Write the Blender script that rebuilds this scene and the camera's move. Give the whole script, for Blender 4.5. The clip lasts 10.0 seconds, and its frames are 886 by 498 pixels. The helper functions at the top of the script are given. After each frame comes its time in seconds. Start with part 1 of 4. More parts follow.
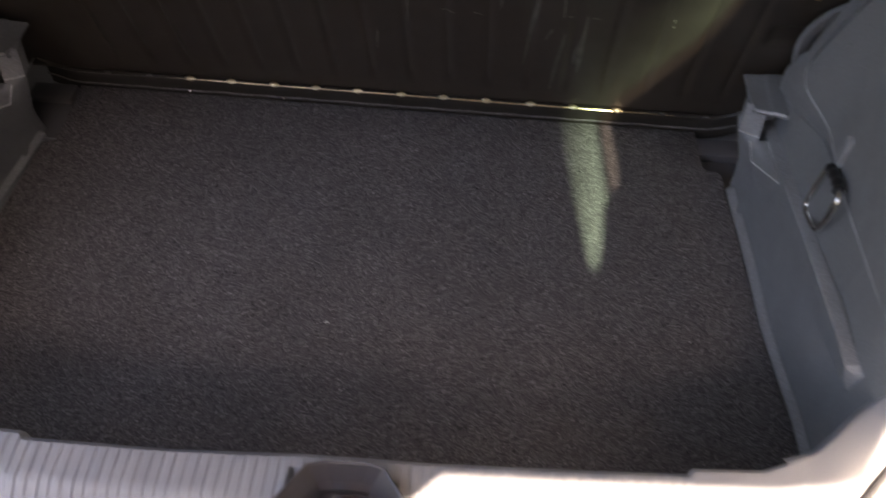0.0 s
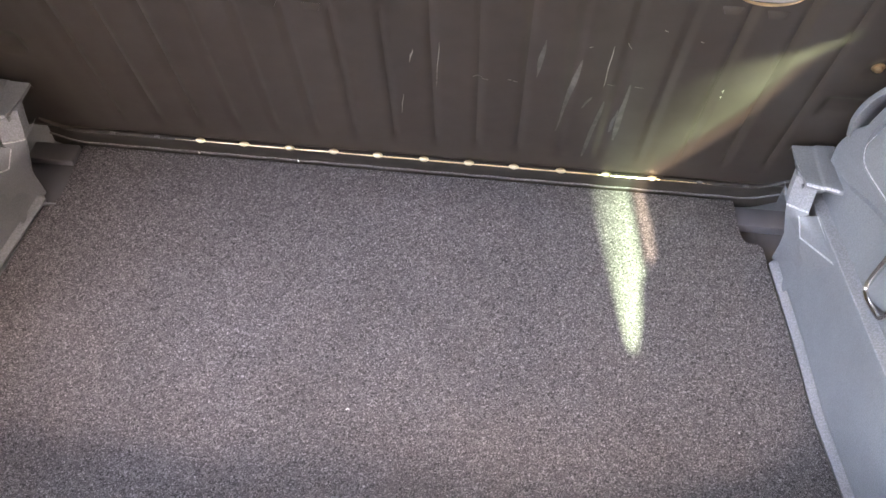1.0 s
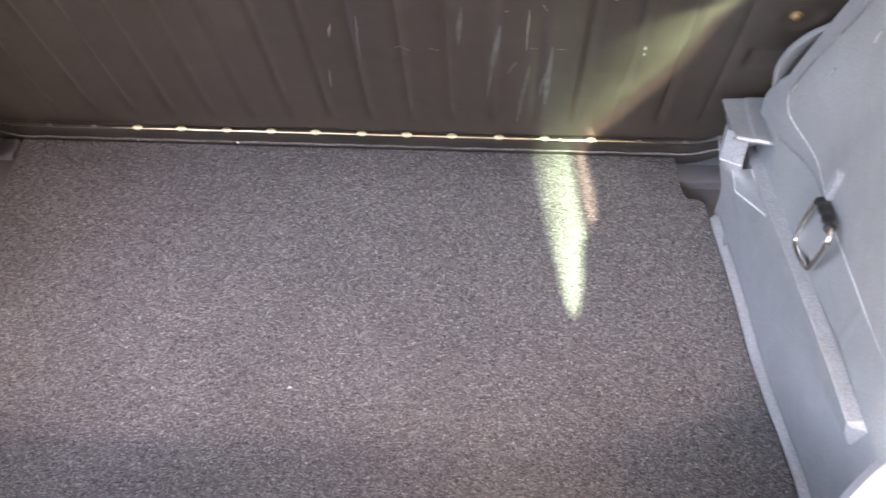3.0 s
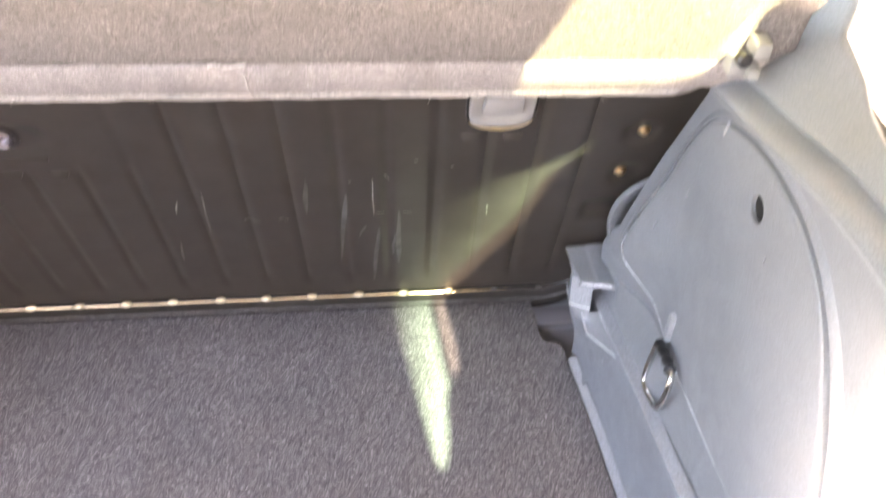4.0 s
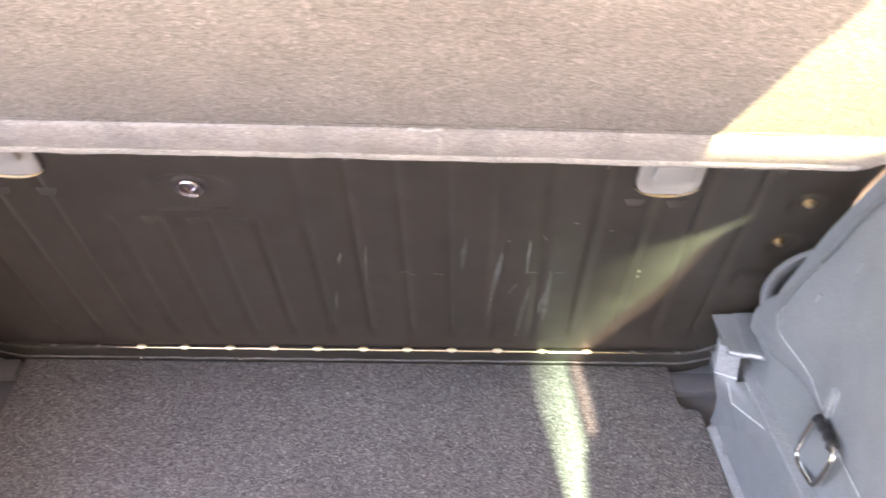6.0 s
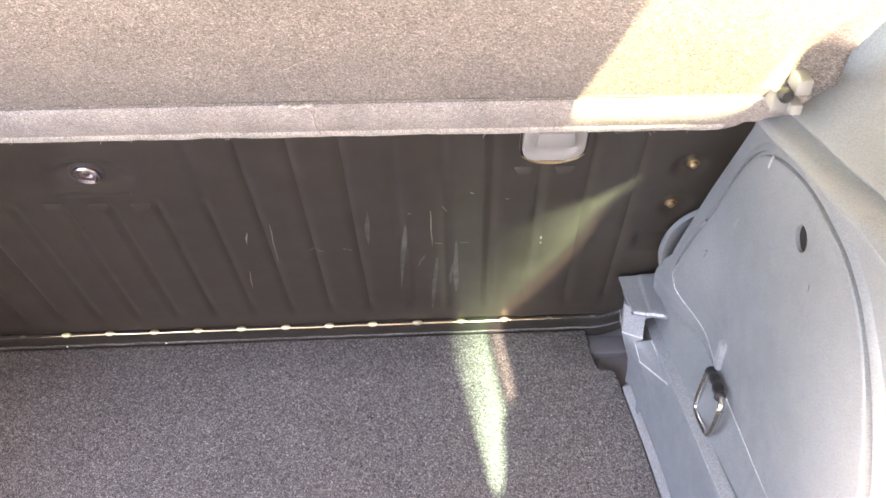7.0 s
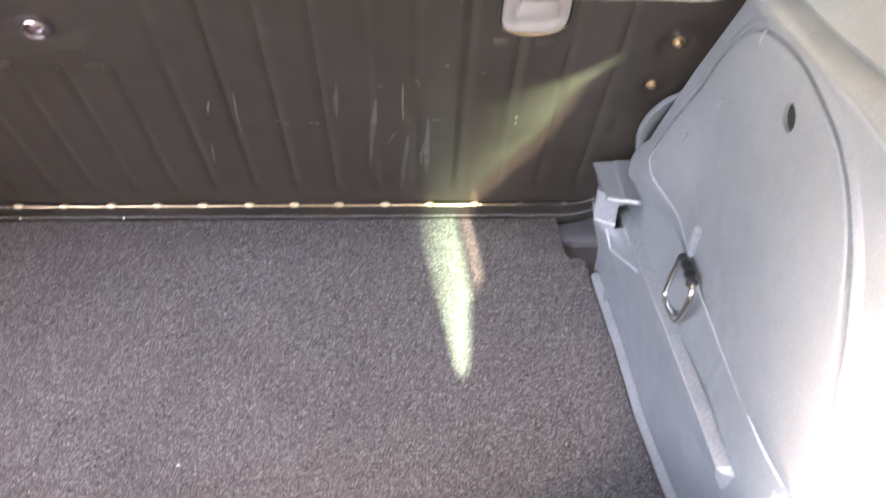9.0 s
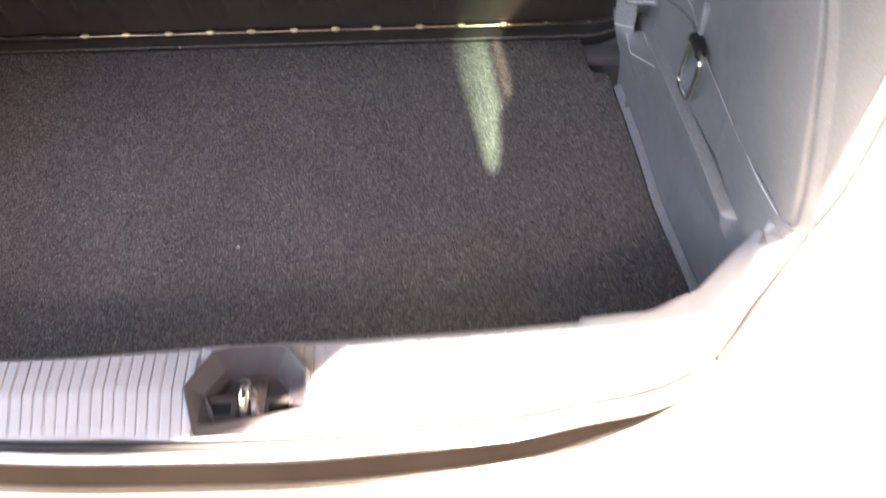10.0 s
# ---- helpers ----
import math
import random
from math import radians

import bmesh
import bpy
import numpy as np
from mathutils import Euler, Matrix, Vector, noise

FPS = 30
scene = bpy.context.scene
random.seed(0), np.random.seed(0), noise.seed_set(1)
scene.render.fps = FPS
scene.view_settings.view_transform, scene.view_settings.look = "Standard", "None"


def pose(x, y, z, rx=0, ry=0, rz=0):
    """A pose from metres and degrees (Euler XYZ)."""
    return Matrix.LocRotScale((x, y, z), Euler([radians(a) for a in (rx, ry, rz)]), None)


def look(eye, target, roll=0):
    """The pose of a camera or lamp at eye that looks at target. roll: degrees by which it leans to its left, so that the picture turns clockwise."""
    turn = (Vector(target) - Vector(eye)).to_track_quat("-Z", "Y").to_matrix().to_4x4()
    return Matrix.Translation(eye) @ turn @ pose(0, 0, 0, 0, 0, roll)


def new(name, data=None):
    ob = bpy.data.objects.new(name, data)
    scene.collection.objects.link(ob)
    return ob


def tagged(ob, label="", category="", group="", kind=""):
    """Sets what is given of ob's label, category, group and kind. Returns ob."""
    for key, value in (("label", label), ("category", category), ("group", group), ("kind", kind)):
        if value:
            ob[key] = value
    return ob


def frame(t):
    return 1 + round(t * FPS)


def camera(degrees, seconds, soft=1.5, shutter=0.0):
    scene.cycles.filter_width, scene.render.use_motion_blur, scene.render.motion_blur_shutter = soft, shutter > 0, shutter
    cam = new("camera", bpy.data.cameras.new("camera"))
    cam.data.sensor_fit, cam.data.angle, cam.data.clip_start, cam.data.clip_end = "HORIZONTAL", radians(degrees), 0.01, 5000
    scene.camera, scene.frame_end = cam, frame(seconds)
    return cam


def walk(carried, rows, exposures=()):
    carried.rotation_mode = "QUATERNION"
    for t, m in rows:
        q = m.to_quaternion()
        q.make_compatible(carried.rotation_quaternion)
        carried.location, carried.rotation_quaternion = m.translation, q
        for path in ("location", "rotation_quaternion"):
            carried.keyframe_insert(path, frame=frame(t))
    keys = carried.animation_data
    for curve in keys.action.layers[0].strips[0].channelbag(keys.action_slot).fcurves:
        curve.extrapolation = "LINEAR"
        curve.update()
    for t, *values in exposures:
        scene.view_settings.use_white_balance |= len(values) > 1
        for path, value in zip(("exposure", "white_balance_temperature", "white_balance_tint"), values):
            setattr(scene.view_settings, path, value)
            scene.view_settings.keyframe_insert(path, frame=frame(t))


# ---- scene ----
cam = camera(52.7, 10.0, shutter=0.5)
PATH = [
    (0, (0.155, -0.895, 0.925), (0.03, 0.263, -0.7), -0.1),
    (0.5, (0.093, -0.849, 0.913), (-0.075, 0.341, -0.686), -1.1),
    (1, (0.1, -0.813, 0.9), (-0.008, 0.403, -0.684), 1.1),
    (1.5, (0.112, -0.808, 0.904), (-0.06, 0.4, -0.68), -1.9),
    (2, (0.121, -0.812, 0.903), (-0.058, 0.39, -0.685), -2.9),
    (3.3, (0.21, -0.802, 0.899), (0.153, 0.359, -0.729), -1.8),
    (3.5, (0.226, -0.8, 0.908), (0.219, 0.406, -0.687), -1.1),
    (4, (0.218, -0.782, 0.935), (0.347, 0.594, -0.511), 1.6),
    (4.2, (0.191, -0.776, 0.949), (0.355, 0.645, -0.449), 2.6),
    (4.5, (0.175, -0.781, 0.944), (0.191, 0.673, -0.43), -0.0),
    (5, (0.098, -0.791, 0.952), (-0.074, 0.67, -0.402), -1.6),
    (5.5, (0.075, -0.798, 0.959), (-0.132, 0.67, -0.383), -1.8),
    (6, (0.136, -0.791, 0.954), (0.087, 0.673, -0.408), -0.8),
    (7.5, (0.226, -0.822, 0.963), (0.238, 0.592, -0.451), -2.2),
    (8, (0.226, -0.816, 0.951), (0.299, 0.559, -0.499), -0.6),
    (8.5, (0.21, -0.802, 0.939), (0.326, 0.525, -0.553), 1.9),
    (9, (0.216, -0.809, 0.921), (0.285, 0.461, -0.623), 2.0),
    (9.5, (0.223, -0.871, 0.871), (0.156, 0.33, -0.727), -2.1),
    (10, (0.228, -1.004, 0.888), (0.193, 0.16, -0.738), -2.8),
]
# exposure follows the clip's own metering
EXPOSURE = [(t, stops + 1.72, 8900, 20) for t, stops in ((0.0, 1.95), (0.3, 3.6), (1.0, 4.25), (3.3, 4.35), (9.5, 4.35), (9.8, 4.05), (10.0, 3.15))]
walk(cam, [(t, look(eye, target, roll)) for t, eye, target, roll in PATH], EXPOSURE)

# ---- light ----
SUN_DIR = Vector((-0.25, 0.90, -1.0)).normalized()
world = bpy.data.worlds.new("sky")
scene.world = world
world.use_nodes = True
wn = world.node_tree.nodes
sky = wn.new("ShaderNodeTexSky")
sky.sky_type = "NISHITA"
sky.sun_disc = False
sky.sun_elevation = math.asin(-SUN_DIR.z)
sky.sun_rotation = math.atan2(-SUN_DIR.x, -SUN_DIR.y)
wn["Background"].inputs["Strength"].default_value = 0.08
world.node_tree.links.new(sky.outputs[0], wn["Background"].inputs["Color"])
sun = new("sun", bpy.data.lights.new("sun", "SUN"))
sun.data.energy, sun.data.angle, sun.data.color = 4.6, radians(0.53), (1.0, 0.965, 0.92)
sun.matrix_world = look((0, 0, 3), Vector((0, 0, 3)) + SUN_DIR)


# ---- materials ----
def material(name, color, rough=0.5, metal=0.0, spread=0.15, big=9.0, fine=500.0, speckle=0.0, bump=0.0, bump_scale=600.0, coat=0.0, dust=0.0, clump=0.0, spec=0.5, fibre=0.0, weave=1.0):
    """A node material: two scales of colour variation, a roughness that wanders, fine relief, and dust where asked."""
    m = bpy.data.materials.new(name)
    m.use_nodes = True
    nt = m.node_tree
    n, link = nt.nodes, nt.links.new
    b = n["Principled BSDF"]
    geo = n.new("ShaderNodeNewGeometry")

    def noisy(scale, detail=4.0, rough_=0.6, twist=0.0):
        t = n.new("ShaderNodeTexNoise")
        t.inputs["Scale"].default_value, t.inputs["Detail"].default_value, t.inputs["Roughness"].default_value = scale, detail, rough_
        t.inputs["Distortion"].default_value = twist
        link(geo.outputs["Position"], t.inputs["Vector"])
        return t.outputs["Fac"]

    def span(fac, lo, hi, a=0.3, z=0.7):
        r = n.new("ShaderNodeMapRange")
        r.inputs["From Min"].default_value, r.inputs["From Max"].default_value = a, z
        r.inputs["To Min"].default_value, r.inputs["To Max"].default_value = lo, hi
        link(fac, r.inputs["Value"])
        return r.outputs["Result"]

    def times(a, c):
        q = n.new("ShaderNodeMath")
        q.operation = "MULTIPLY"
        link(a, q.inputs[0]), link(c, q.inputs[1])
        return q.outputs[0]

    value = span(noisy(big), 1 - spread, 1 + spread)
    if speckle:
        value = times(value, span(noisy(fine, 2.0, 0.8), 1 - speckle, 1 + speckle * 1.8, 0.40, 0.62))
    if clump:
        value = times(value, span(noisy(fine * 0.4, 3.0), 1 - clump, 1 + clump, 0.35, 0.65))
    if fibre:
        value = times(value, span(noisy(210.0 * weave, 2.0, 0.55, 2.2), 1 - fibre, 1 + fibre, 0.36, 0.64))
        value = times(value, span(noisy(330.0 * weave, 1.0, 0.5, 1.5), 1.0 - 0.2 * fibre, 1.0 + 2.6 * fibre, 0.50, 0.74))
    tint = n.new("ShaderNodeVectorMath")
    tint.operation = "SCALE"
    tint.inputs[0].default_value = color
    link(value, tint.inputs["Scale"])
    col = tint.outputs[0]
    if dust:
        mix = n.new("ShaderNodeMix")
        mix.data_type = "RGBA"
        mix.inputs[7].default_value = (0.30, 0.270, 0.235, 1)
        link(span(noisy(14.0, 6.0), 0.55 * dust, 1.15 * dust), mix.inputs[0])
        link(col, mix.inputs[6])
        col = mix.outputs[2]
    link(col, b.inputs["Base Color"])
    link(span(noisy(big * 3), rough * 0.85, min(1.0, rough * 1.2)), b.inputs["Roughness"])
    b.inputs["Specular IOR Level"].default_value = spec
    b.inputs["Metallic"].default_value = metal
    b.inputs["Coat Weight"].default_value = coat
    b.inputs["Coat Roughness"].default_value = 0.05
    if bump:
        bp = n.new("ShaderNodeBump")
        bp.inputs["Strength"].default_value, bp.inputs["Distance"].default_value = bump, 0.001
        link(noisy(bump_scale, 2.0), bp.inputs["Height"])
        link(bp.outputs[0], b.inputs["Normal"])
    return m


CARPET = material("boot carpet", (0.112, 0.103, 0.106), 0.95, spread=0.12, big=6, speckle=0.26, fine=850, bump=0.08, bump_scale=420, spec=0.2, fibre=0.62, weave=1.4)
FELT = material("shelf felt", (0.168, 0.154, 0.150), 0.95, spread=0.10, big=12, speckle=0.22, fine=900, bump=0.10, bump_scale=500, spec=0.2, fibre=0.40, weave=2.0)
HEM = material("felt for the lit hem and pale rub", (0.285, 0.258, 0.252), 0.95, spread=0.14, big=30, speckle=0.2, fine=900, bump=0.12, bump_scale=500, spec=0.2, fibre=0.26, weave=2.0)
FELT_EDGE = material("pale felt of frays, seams and rim light", (0.44, 0.41, 0.39), 0.95, spread=0.15, big=60, speckle=0.35, fine=700, bump=0.3, bump_scale=500, spec=0.1)
LINT = material("white fluff", (0.85, 0.84, 0.82), 0.9, spread=0.05)
PLASTIC = material("grey grained plastic", (0.182, 0.188, 0.200), 0.38, spread=0.07, big=14, speckle=0.11, fine=640, bump=0.38, bump_scale=640, spec=0.8)
# lighter copy of the grey plastic: lit ledges and glints, real nicks too
SCUFFED_LIT = material("paler grey plastic for scuffs and lit edges", (0.255, 0.260, 0.275), 0.38, spread=0.10, big=30, speckle=0.15, fine=520, bump=0.5, bump_scale=450)
BLACK_PAINT = material("black painted steel", (0.024, 0.0165, 0.013), 0.38, spread=0.2, big=5, dust=0.10, spec=0.5)
BLACK_GLOSS = material("glossy black steel", (0.026, 0.022, 0.020), 0.34, spread=0.25, big=20, dust=0.05, spec=0.35)
CATCH = material("pale beige-grey plastic", (0.33, 0.305, 0.285), 0.4, spread=0.06, bump=0.1)
CHROME = material("bright steel", (0.72, 0.7, 0.68), 0.16, 1.0, spread=0.06)
LOCK_DARK = material("dark lock steel", (0.10, 0.088, 0.088), 0.35, 0.6, spread=0.15, big=60)
LOCK_STEEL = material("dull purplish steel", (0.62, 0.55, 0.56), 0.22, 1.0, spread=0.1, big=60)
DARK = material("black plastic", (0.022, 0.021, 0.024), 0.42, spread=0.2, bump=0.15)
RUBBER = material("black rubber", (0.014, 0.014, 0.017), 0.6, spread=0.2, bump=0.1)
SILL = material("pale grey sill plastic", (0.37, 0.37, 0.40), 0.42, spread=0.06, big=10, bump=0.12)
PAINT = material("silver beige metallic paint", (0.60, 0.585, 0.56), 0.19, 0.8, spread=0.03, coat=0.8)
STRIP = material("glossy dark brown trim", (0.0034, 0.0026, 0.0023), 0.10, spread=0.2, spec=0.5)
LATCH = material("dark purplish plastic", (0.060, 0.054, 0.062), 0.35, spread=0.15, bump=0.1, spec=0.6)
GATE_INNER = material("dark grey gate lining", (0.07, 0.068, 0.068), 0.5, spread=0.08)
# golden metal that stands for warm glints on the seat back
GLINT_STEEL = material("golden glint steel", (0.86, 0.66, 0.42), 0.34, 1.0, spread=0.2, big=40)
LIP_GREY = material("dull grey lip", (0.105, 0.10, 0.098), 0.6, spread=0.3, big=60, speckle=0.3, fine=500)
# pale colour that stands for specular glints along plastic edges
GLINT_EDGE = material("pale plastic edge glint", (0.50, 0.50, 0.52), 0.3, spread=0.15, big=60, speckle=0.2, fine=420)
DIMPLE = material("pale glint steel", (0.95, 0.84, 0.62), 0.5, 1.0, spread=0.1, big=60)
TRAY = material("dark grey plastic", (0.105, 0.10, 0.108), 0.5, spread=0.1, bump=0.2)
BLACK_HOLE = material("black hole shade", (0.004, 0.004, 0.004), 0.9)
SKY_BLOCK = material("brown sky block", (0.20, 0.15, 0.11), 0.9, spread=0.15, big=1.5, speckle=0.2, fine=60)
RUB = material("rubbed black paint", (0.112, 0.107, 0.098), 0.5, spread=0.35, big=70)
SCRAPE = material("scuffed metal", (0.34, 0.33, 0.30), 0.5, spread=0.3, big=60)
LINING = material("headlining", (0.35, 0.34, 0.32), 0.9, spread=0.06)
PAVING = material("asphalt", (0.085, 0.081, 0.078), 0.9, spread=0.2, big=2, speckle=0.4, fine=120)

GLASS = bpy.data.materials.new("green glass graded to tint the sun patch")
GLASS.use_nodes = True
gn = GLASS.node_tree.nodes
gn.remove(gn["Principled BSDF"])
clear, shine, both = gn.new("ShaderNodeBsdfTransparent"), gn.new("ShaderNodeBsdfGlossy"), gn.new("ShaderNodeMixShader")
geo, cut, ramp = gn.new("ShaderNodeNewGeometry"), gn.new("ShaderNodeSeparateXYZ"), gn.new("ShaderNodeValToRGB")
GLASS.node_tree.links.new(geo.outputs["Position"], cut.inputs[0])
GLASS.node_tree.links.new(cut.outputs["X"], ramp.inputs[0])
# transmission rises along x to give the sun patch a soft left edge
ramp.color_ramp.elements[0].position, ramp.color_ramp.elements[0].color = 0.512, (0.03, 0.033, 0.03, 1)
ramp.color_ramp.elements[1].position, ramp.color_ramp.elements[1].color = 0.612, (0.35, 0.455, 0.415, 1)
GLASS.node_tree.links.new(ramp.outputs[0], clear.inputs["Color"])
shine.inputs["Roughness"].default_value = 0.02
both.inputs[0].default_value = 0.06
GLASS.node_tree.links.new(clear.outputs[0], both.inputs[1])
GLASS.node_tree.links.new(shine.outputs[0], both.inputs[2])
GLASS.node_tree.links.new(both.outputs[0], gn["Material Output"].inputs["Surface"])


# paler filter that sets the colour of the shelf's sun patch
PALE_FILTER = GLASS.copy()
PALE_FILTER.name = "pale sun filter"
pale = PALE_FILTER.node_tree
pale.links.remove(pale.nodes["Transparent BSDF"].inputs["Color"].links[0])
pale.nodes["Transparent BSDF"].inputs["Color"].default_value = (0.54, 0.58, 0.47, 1)
# pinkish filter that dims and colours the patch's outer sliver
PINK_FILTER = PALE_FILTER.copy()
PINK_FILTER.name = "pinkish sun filter"
PINK_FILTER.node_tree.nodes["Transparent BSDF"].inputs["Color"].default_value = (0.275, 0.280, 0.270, 1)


# ---- building helpers ----
def origin(ob):
    v = Vector()
    while ob:
        v = v + ob.matrix_basis.translation
        ob = ob.parent
    return v


def thing(name, at, label, category, group="", kind=""):
    ob = new(name)
    ob.empty_display_size = 0.02
    ob.location = at
    ob.matrix_basis = Matrix.Translation(at)
    return tagged(ob, label, category, group, kind)


def part(name, bm, mat, parent=None, label="", smooth=True, at=None):
    """Links a bmesh in world metres as one mesh object under a thing or a part; at: where its own origin lies."""
    base = origin(parent)
    if at is not None:
        base = Vector(at)
    bmesh.ops.translate(bm, verts=bm.verts, vec=-base)
    me = bpy.data.meshes.new(name)
    bm.to_mesh(me)
    bm.free()
    me.materials.append(mat)
    if smooth:
        me.shade_smooth()
        me.set_sharp_from_angle(angle=radians(38))
    ob = new(name, me)
    ob.parent = parent
    ob.location = base - origin(parent)
    return tagged(ob, label) if label else ob


def sheet(rows):
    """A surface through rows of points."""
    bm = bmesh.new()
    vs = [[bm.verts.new(p) for p in row] for row in rows]
    for a, c in zip(vs, vs[1:]):
        for i in range(len(a) - 1):
            bm.faces.new((a[i], a[i + 1], c[i + 1], c[i]))
    return bm


def box(x0, x1, y0, y1, z0, z1, bevel=0.0, seg=2):
    bm = bmesh.new()
    bmesh.ops.create_cube(bm, size=1, matrix=Matrix.Translation(((x0 + x1) / 2, (y0 + y1) / 2, (z0 + z1) / 2)) @ Matrix.Diagonal((x1 - x0, y1 - y0, z1 - z0, 1)))
    if bevel:
        bmesh.ops.bevel(bm, geom=bm.edges[:], offset=bevel, segments=seg, affect="EDGES", profile=0.5)
    return bm


def plate(points, thick, bevel=0.0):
    """A flat plate from an outline of 3D points, thickened along its normal."""
    bm = bmesh.new()
    f = bm.faces.new([bm.verts.new(p) for p in points])
    f.normal_update()
    nrm = f.normal.copy()
    r = bmesh.ops.extrude_face_region(bm, geom=[f])
    bmesh.ops.translate(bm, verts=[v for v in r["geom"] if isinstance(v, bmesh.types.BMVert)], vec=nrm * thick)
    bmesh.ops.recalc_face_normals(bm, faces=bm.faces[:])
    if bevel:
        bmesh.ops.bevel(bm, geom=bm.edges[:], offset=bevel, segments=2, affect="EDGES", profile=0.5)
    bmesh.ops.triangulate(bm, faces=[q for q in bm.faces if len(q.verts) > 4])
    return bm


def tube(path, radius, sides=10, closed=False):
    """A round bar along points; radius may be a number or one a point."""
    bm = bmesh.new()
    pts = [Vector(p) for p in path]
    n = len(pts)
    rings = []
    for i, p in enumerate(pts):
        a = pts[(i - 1) % n] if closed or i else p
        c = pts[(i + 1) % n] if closed or i < n - 1 else p
        d = (c - a).normalized()
        u = d.cross(Vector((0.13, 0.31, 0.94))).normalized()
        w = d.cross(u)
        r = radius[i] if isinstance(radius, (list, tuple)) else radius
        rings.append([bm.verts.new(p + r * (math.cos(k * math.tau / sides) * u + math.sin(k * math.tau / sides) * w)) for k in range(sides)])
    for i in range(n if closed else n - 1):
        a, c = rings[i], rings[(i + 1) % n]
        for k in range(sides):
            bm.faces.new((a[k], a[(k + 1) % sides], c[(k + 1) % sides], c[k]))
    if not closed:
        bm.faces.new(rings[0]), bm.faces.new(rings[-1])
    bmesh.ops.recalc_face_normals(bm, faces=bm.faces[:])
    return bm


def lathe(profile, m, sides=24):
    """A turned piece: profile of (radius, height) about the z axis of the pose m."""
    bm = bmesh.new()
    rings = []
    for r, h in profile:
        rings.append([bm.verts.new(m @ Vector((r * math.cos(k * math.tau / sides), r * math.sin(k * math.tau / sides), h))) for k in range(sides)])
    for a, c in zip(rings, rings[1:]):
        for k in range(sides):
            bm.faces.new((a[k], a[(k + 1) % sides], c[(k + 1) % sides], c[k]))
    bm.faces.new(rings[-1])
    return bm


def ease(a, b, v):
    v = max(0.0, min(1.0, (v - a) / (b - a)))
    return v * v * (3 - 2 * v)


def track(points, v):
    """Straight lines through (v, value) points."""
    if v <= points[0][0]:
        return points[0][1]
    for (a, p), (b, q) in zip(points, points[1:]):
        if v <= b:
            return p + (q - p) * (v - a) / (b - a)
    return points[-1][1]


def spline(pts, per=8, closed=False):
    """Smooth points through pts (Catmull-Rom)."""
    pts = [Vector(p) for p in pts]
    n, out = len(pts), []
    for i in range(n if closed else n - 1):
        p0 = pts[i - 1] if closed or i else pts[0]
        p1, p2 = pts[i], pts[(i + 1) % n]
        p3 = pts[(i + 2) % n] if closed or i + 2 < n else p2
        for k in range(per):
            t = k / per
            out.append(0.5 * (2 * p1 + (p2 - p0) * t + (2 * p0 - 5 * p1 + 4 * p2 - p3) * t * t + (3 * p1 - p0 - 3 * p2 + p3) * t ** 3))
    if not closed:
        out.append(pts[-1])
    return out


def solid(ob, thick, offset=1.0):
    md = ob.modifiers.new("thickness", "SOLIDIFY")
    md.thickness, md.offset = thick, offset
    return ob


# ---- structure: ground, car shell ----
ground = part("ground", sheet([[(x, y, -0.66) for x in (-60, -20, -5, 0, 5, 20, 60)] for y in (-60, -20, -5, 0, 5, 20, 60)]), PAVING)
tagged(ground, "dark grey asphalt under the parked car", "ground", kind="structure")

LEAN_K = 0.275


def seat_y(z):
    return -LEAN_K * (z - 0.035)


# unseen blocks added behind and beside the car to hold back sky light
for name, bm in (("wall_yard_rear", box(-9.0, -0.3, -5.2, -5.0, -0.66, 2.3)), ("wall_yard_rear_high", box(-0.3, 1.6, -5.2, -5.0, -0.66, 4.0)), ("wall_yard_side_low", box(1.40, 1.60, -5.0, -2.8, -0.66, 2.6)), ("wall_yard_side", box(1.40, 1.60, -2.8, 9.0, -0.66, 7.0))):
    tagged(part(name, bm, SKY_BLOCK), "plain brown block added to hold back sky light", "wall", kind="structure")

# plain shell that closes the car round the boot
for name, bm, label in (
    ("wall_left", box(-0.70, -0.64, -0.30, 1.2, -0.3, 0.62), "plain left body side inside the car"),
    ("wall_right", box(0.64, 0.70, -0.16, 1.2, -0.3, 0.42), "plain right body side inside the car"),
    ("wall_front", box(-0.70, 0.70, 1.2, 1.26, -0.3, 1.05), "plain bulkhead closing the cabin"),
    ("ceiling", box(-0.72, 0.72, -0.22, 1.26, 1.05, 1.09), "plain grey car roof lining"),
    ("floor", box(-0.64, 0.64, -0.66, 1.2, -0.30, -0.040), "plain steel boot pan below the carpet"),
):
    tagged(part(name, bm, LINING if name == "ceiling" else PLASTIC), label, name.split("_")[0], kind="structure")

# ---- boot carpet ----
R_EDGE = [(-0.60, 0.515), (-0.437, 0.497), (-0.311, 0.473), (-0.218, 0.464), (-0.113, 0.450), (-0.075, 0.446)]


def carpet():
    """Cut carpet board with a notch at each seat corner."""
    ob = thing("boot_carpet", (0, -0.3, 0), "dark grey speckled needle-felt boot floor carpet", "carpet")
    right = [(x, y) for y, x in R_EDGE]
    out = [(-0.535, -0.60), (0.515, -0.60)] + right[1:]
    out += [(0.440, -0.068), (0.424, -0.066), (0.419, -0.056), (0.415, 0.0035), (-0.476, 0.0035)]
    out += [(-0.474, -0.092), (-0.480, -0.104), (-0.492, -0.112), (-0.500, -0.218), (-0.510, -0.311), (-0.522, -0.437)]
    part("carpet_board", plate([(x, y, -0.010) for x, y in out], 0.010, 0.0025), CARPET, ob)
    return ob


carpet()


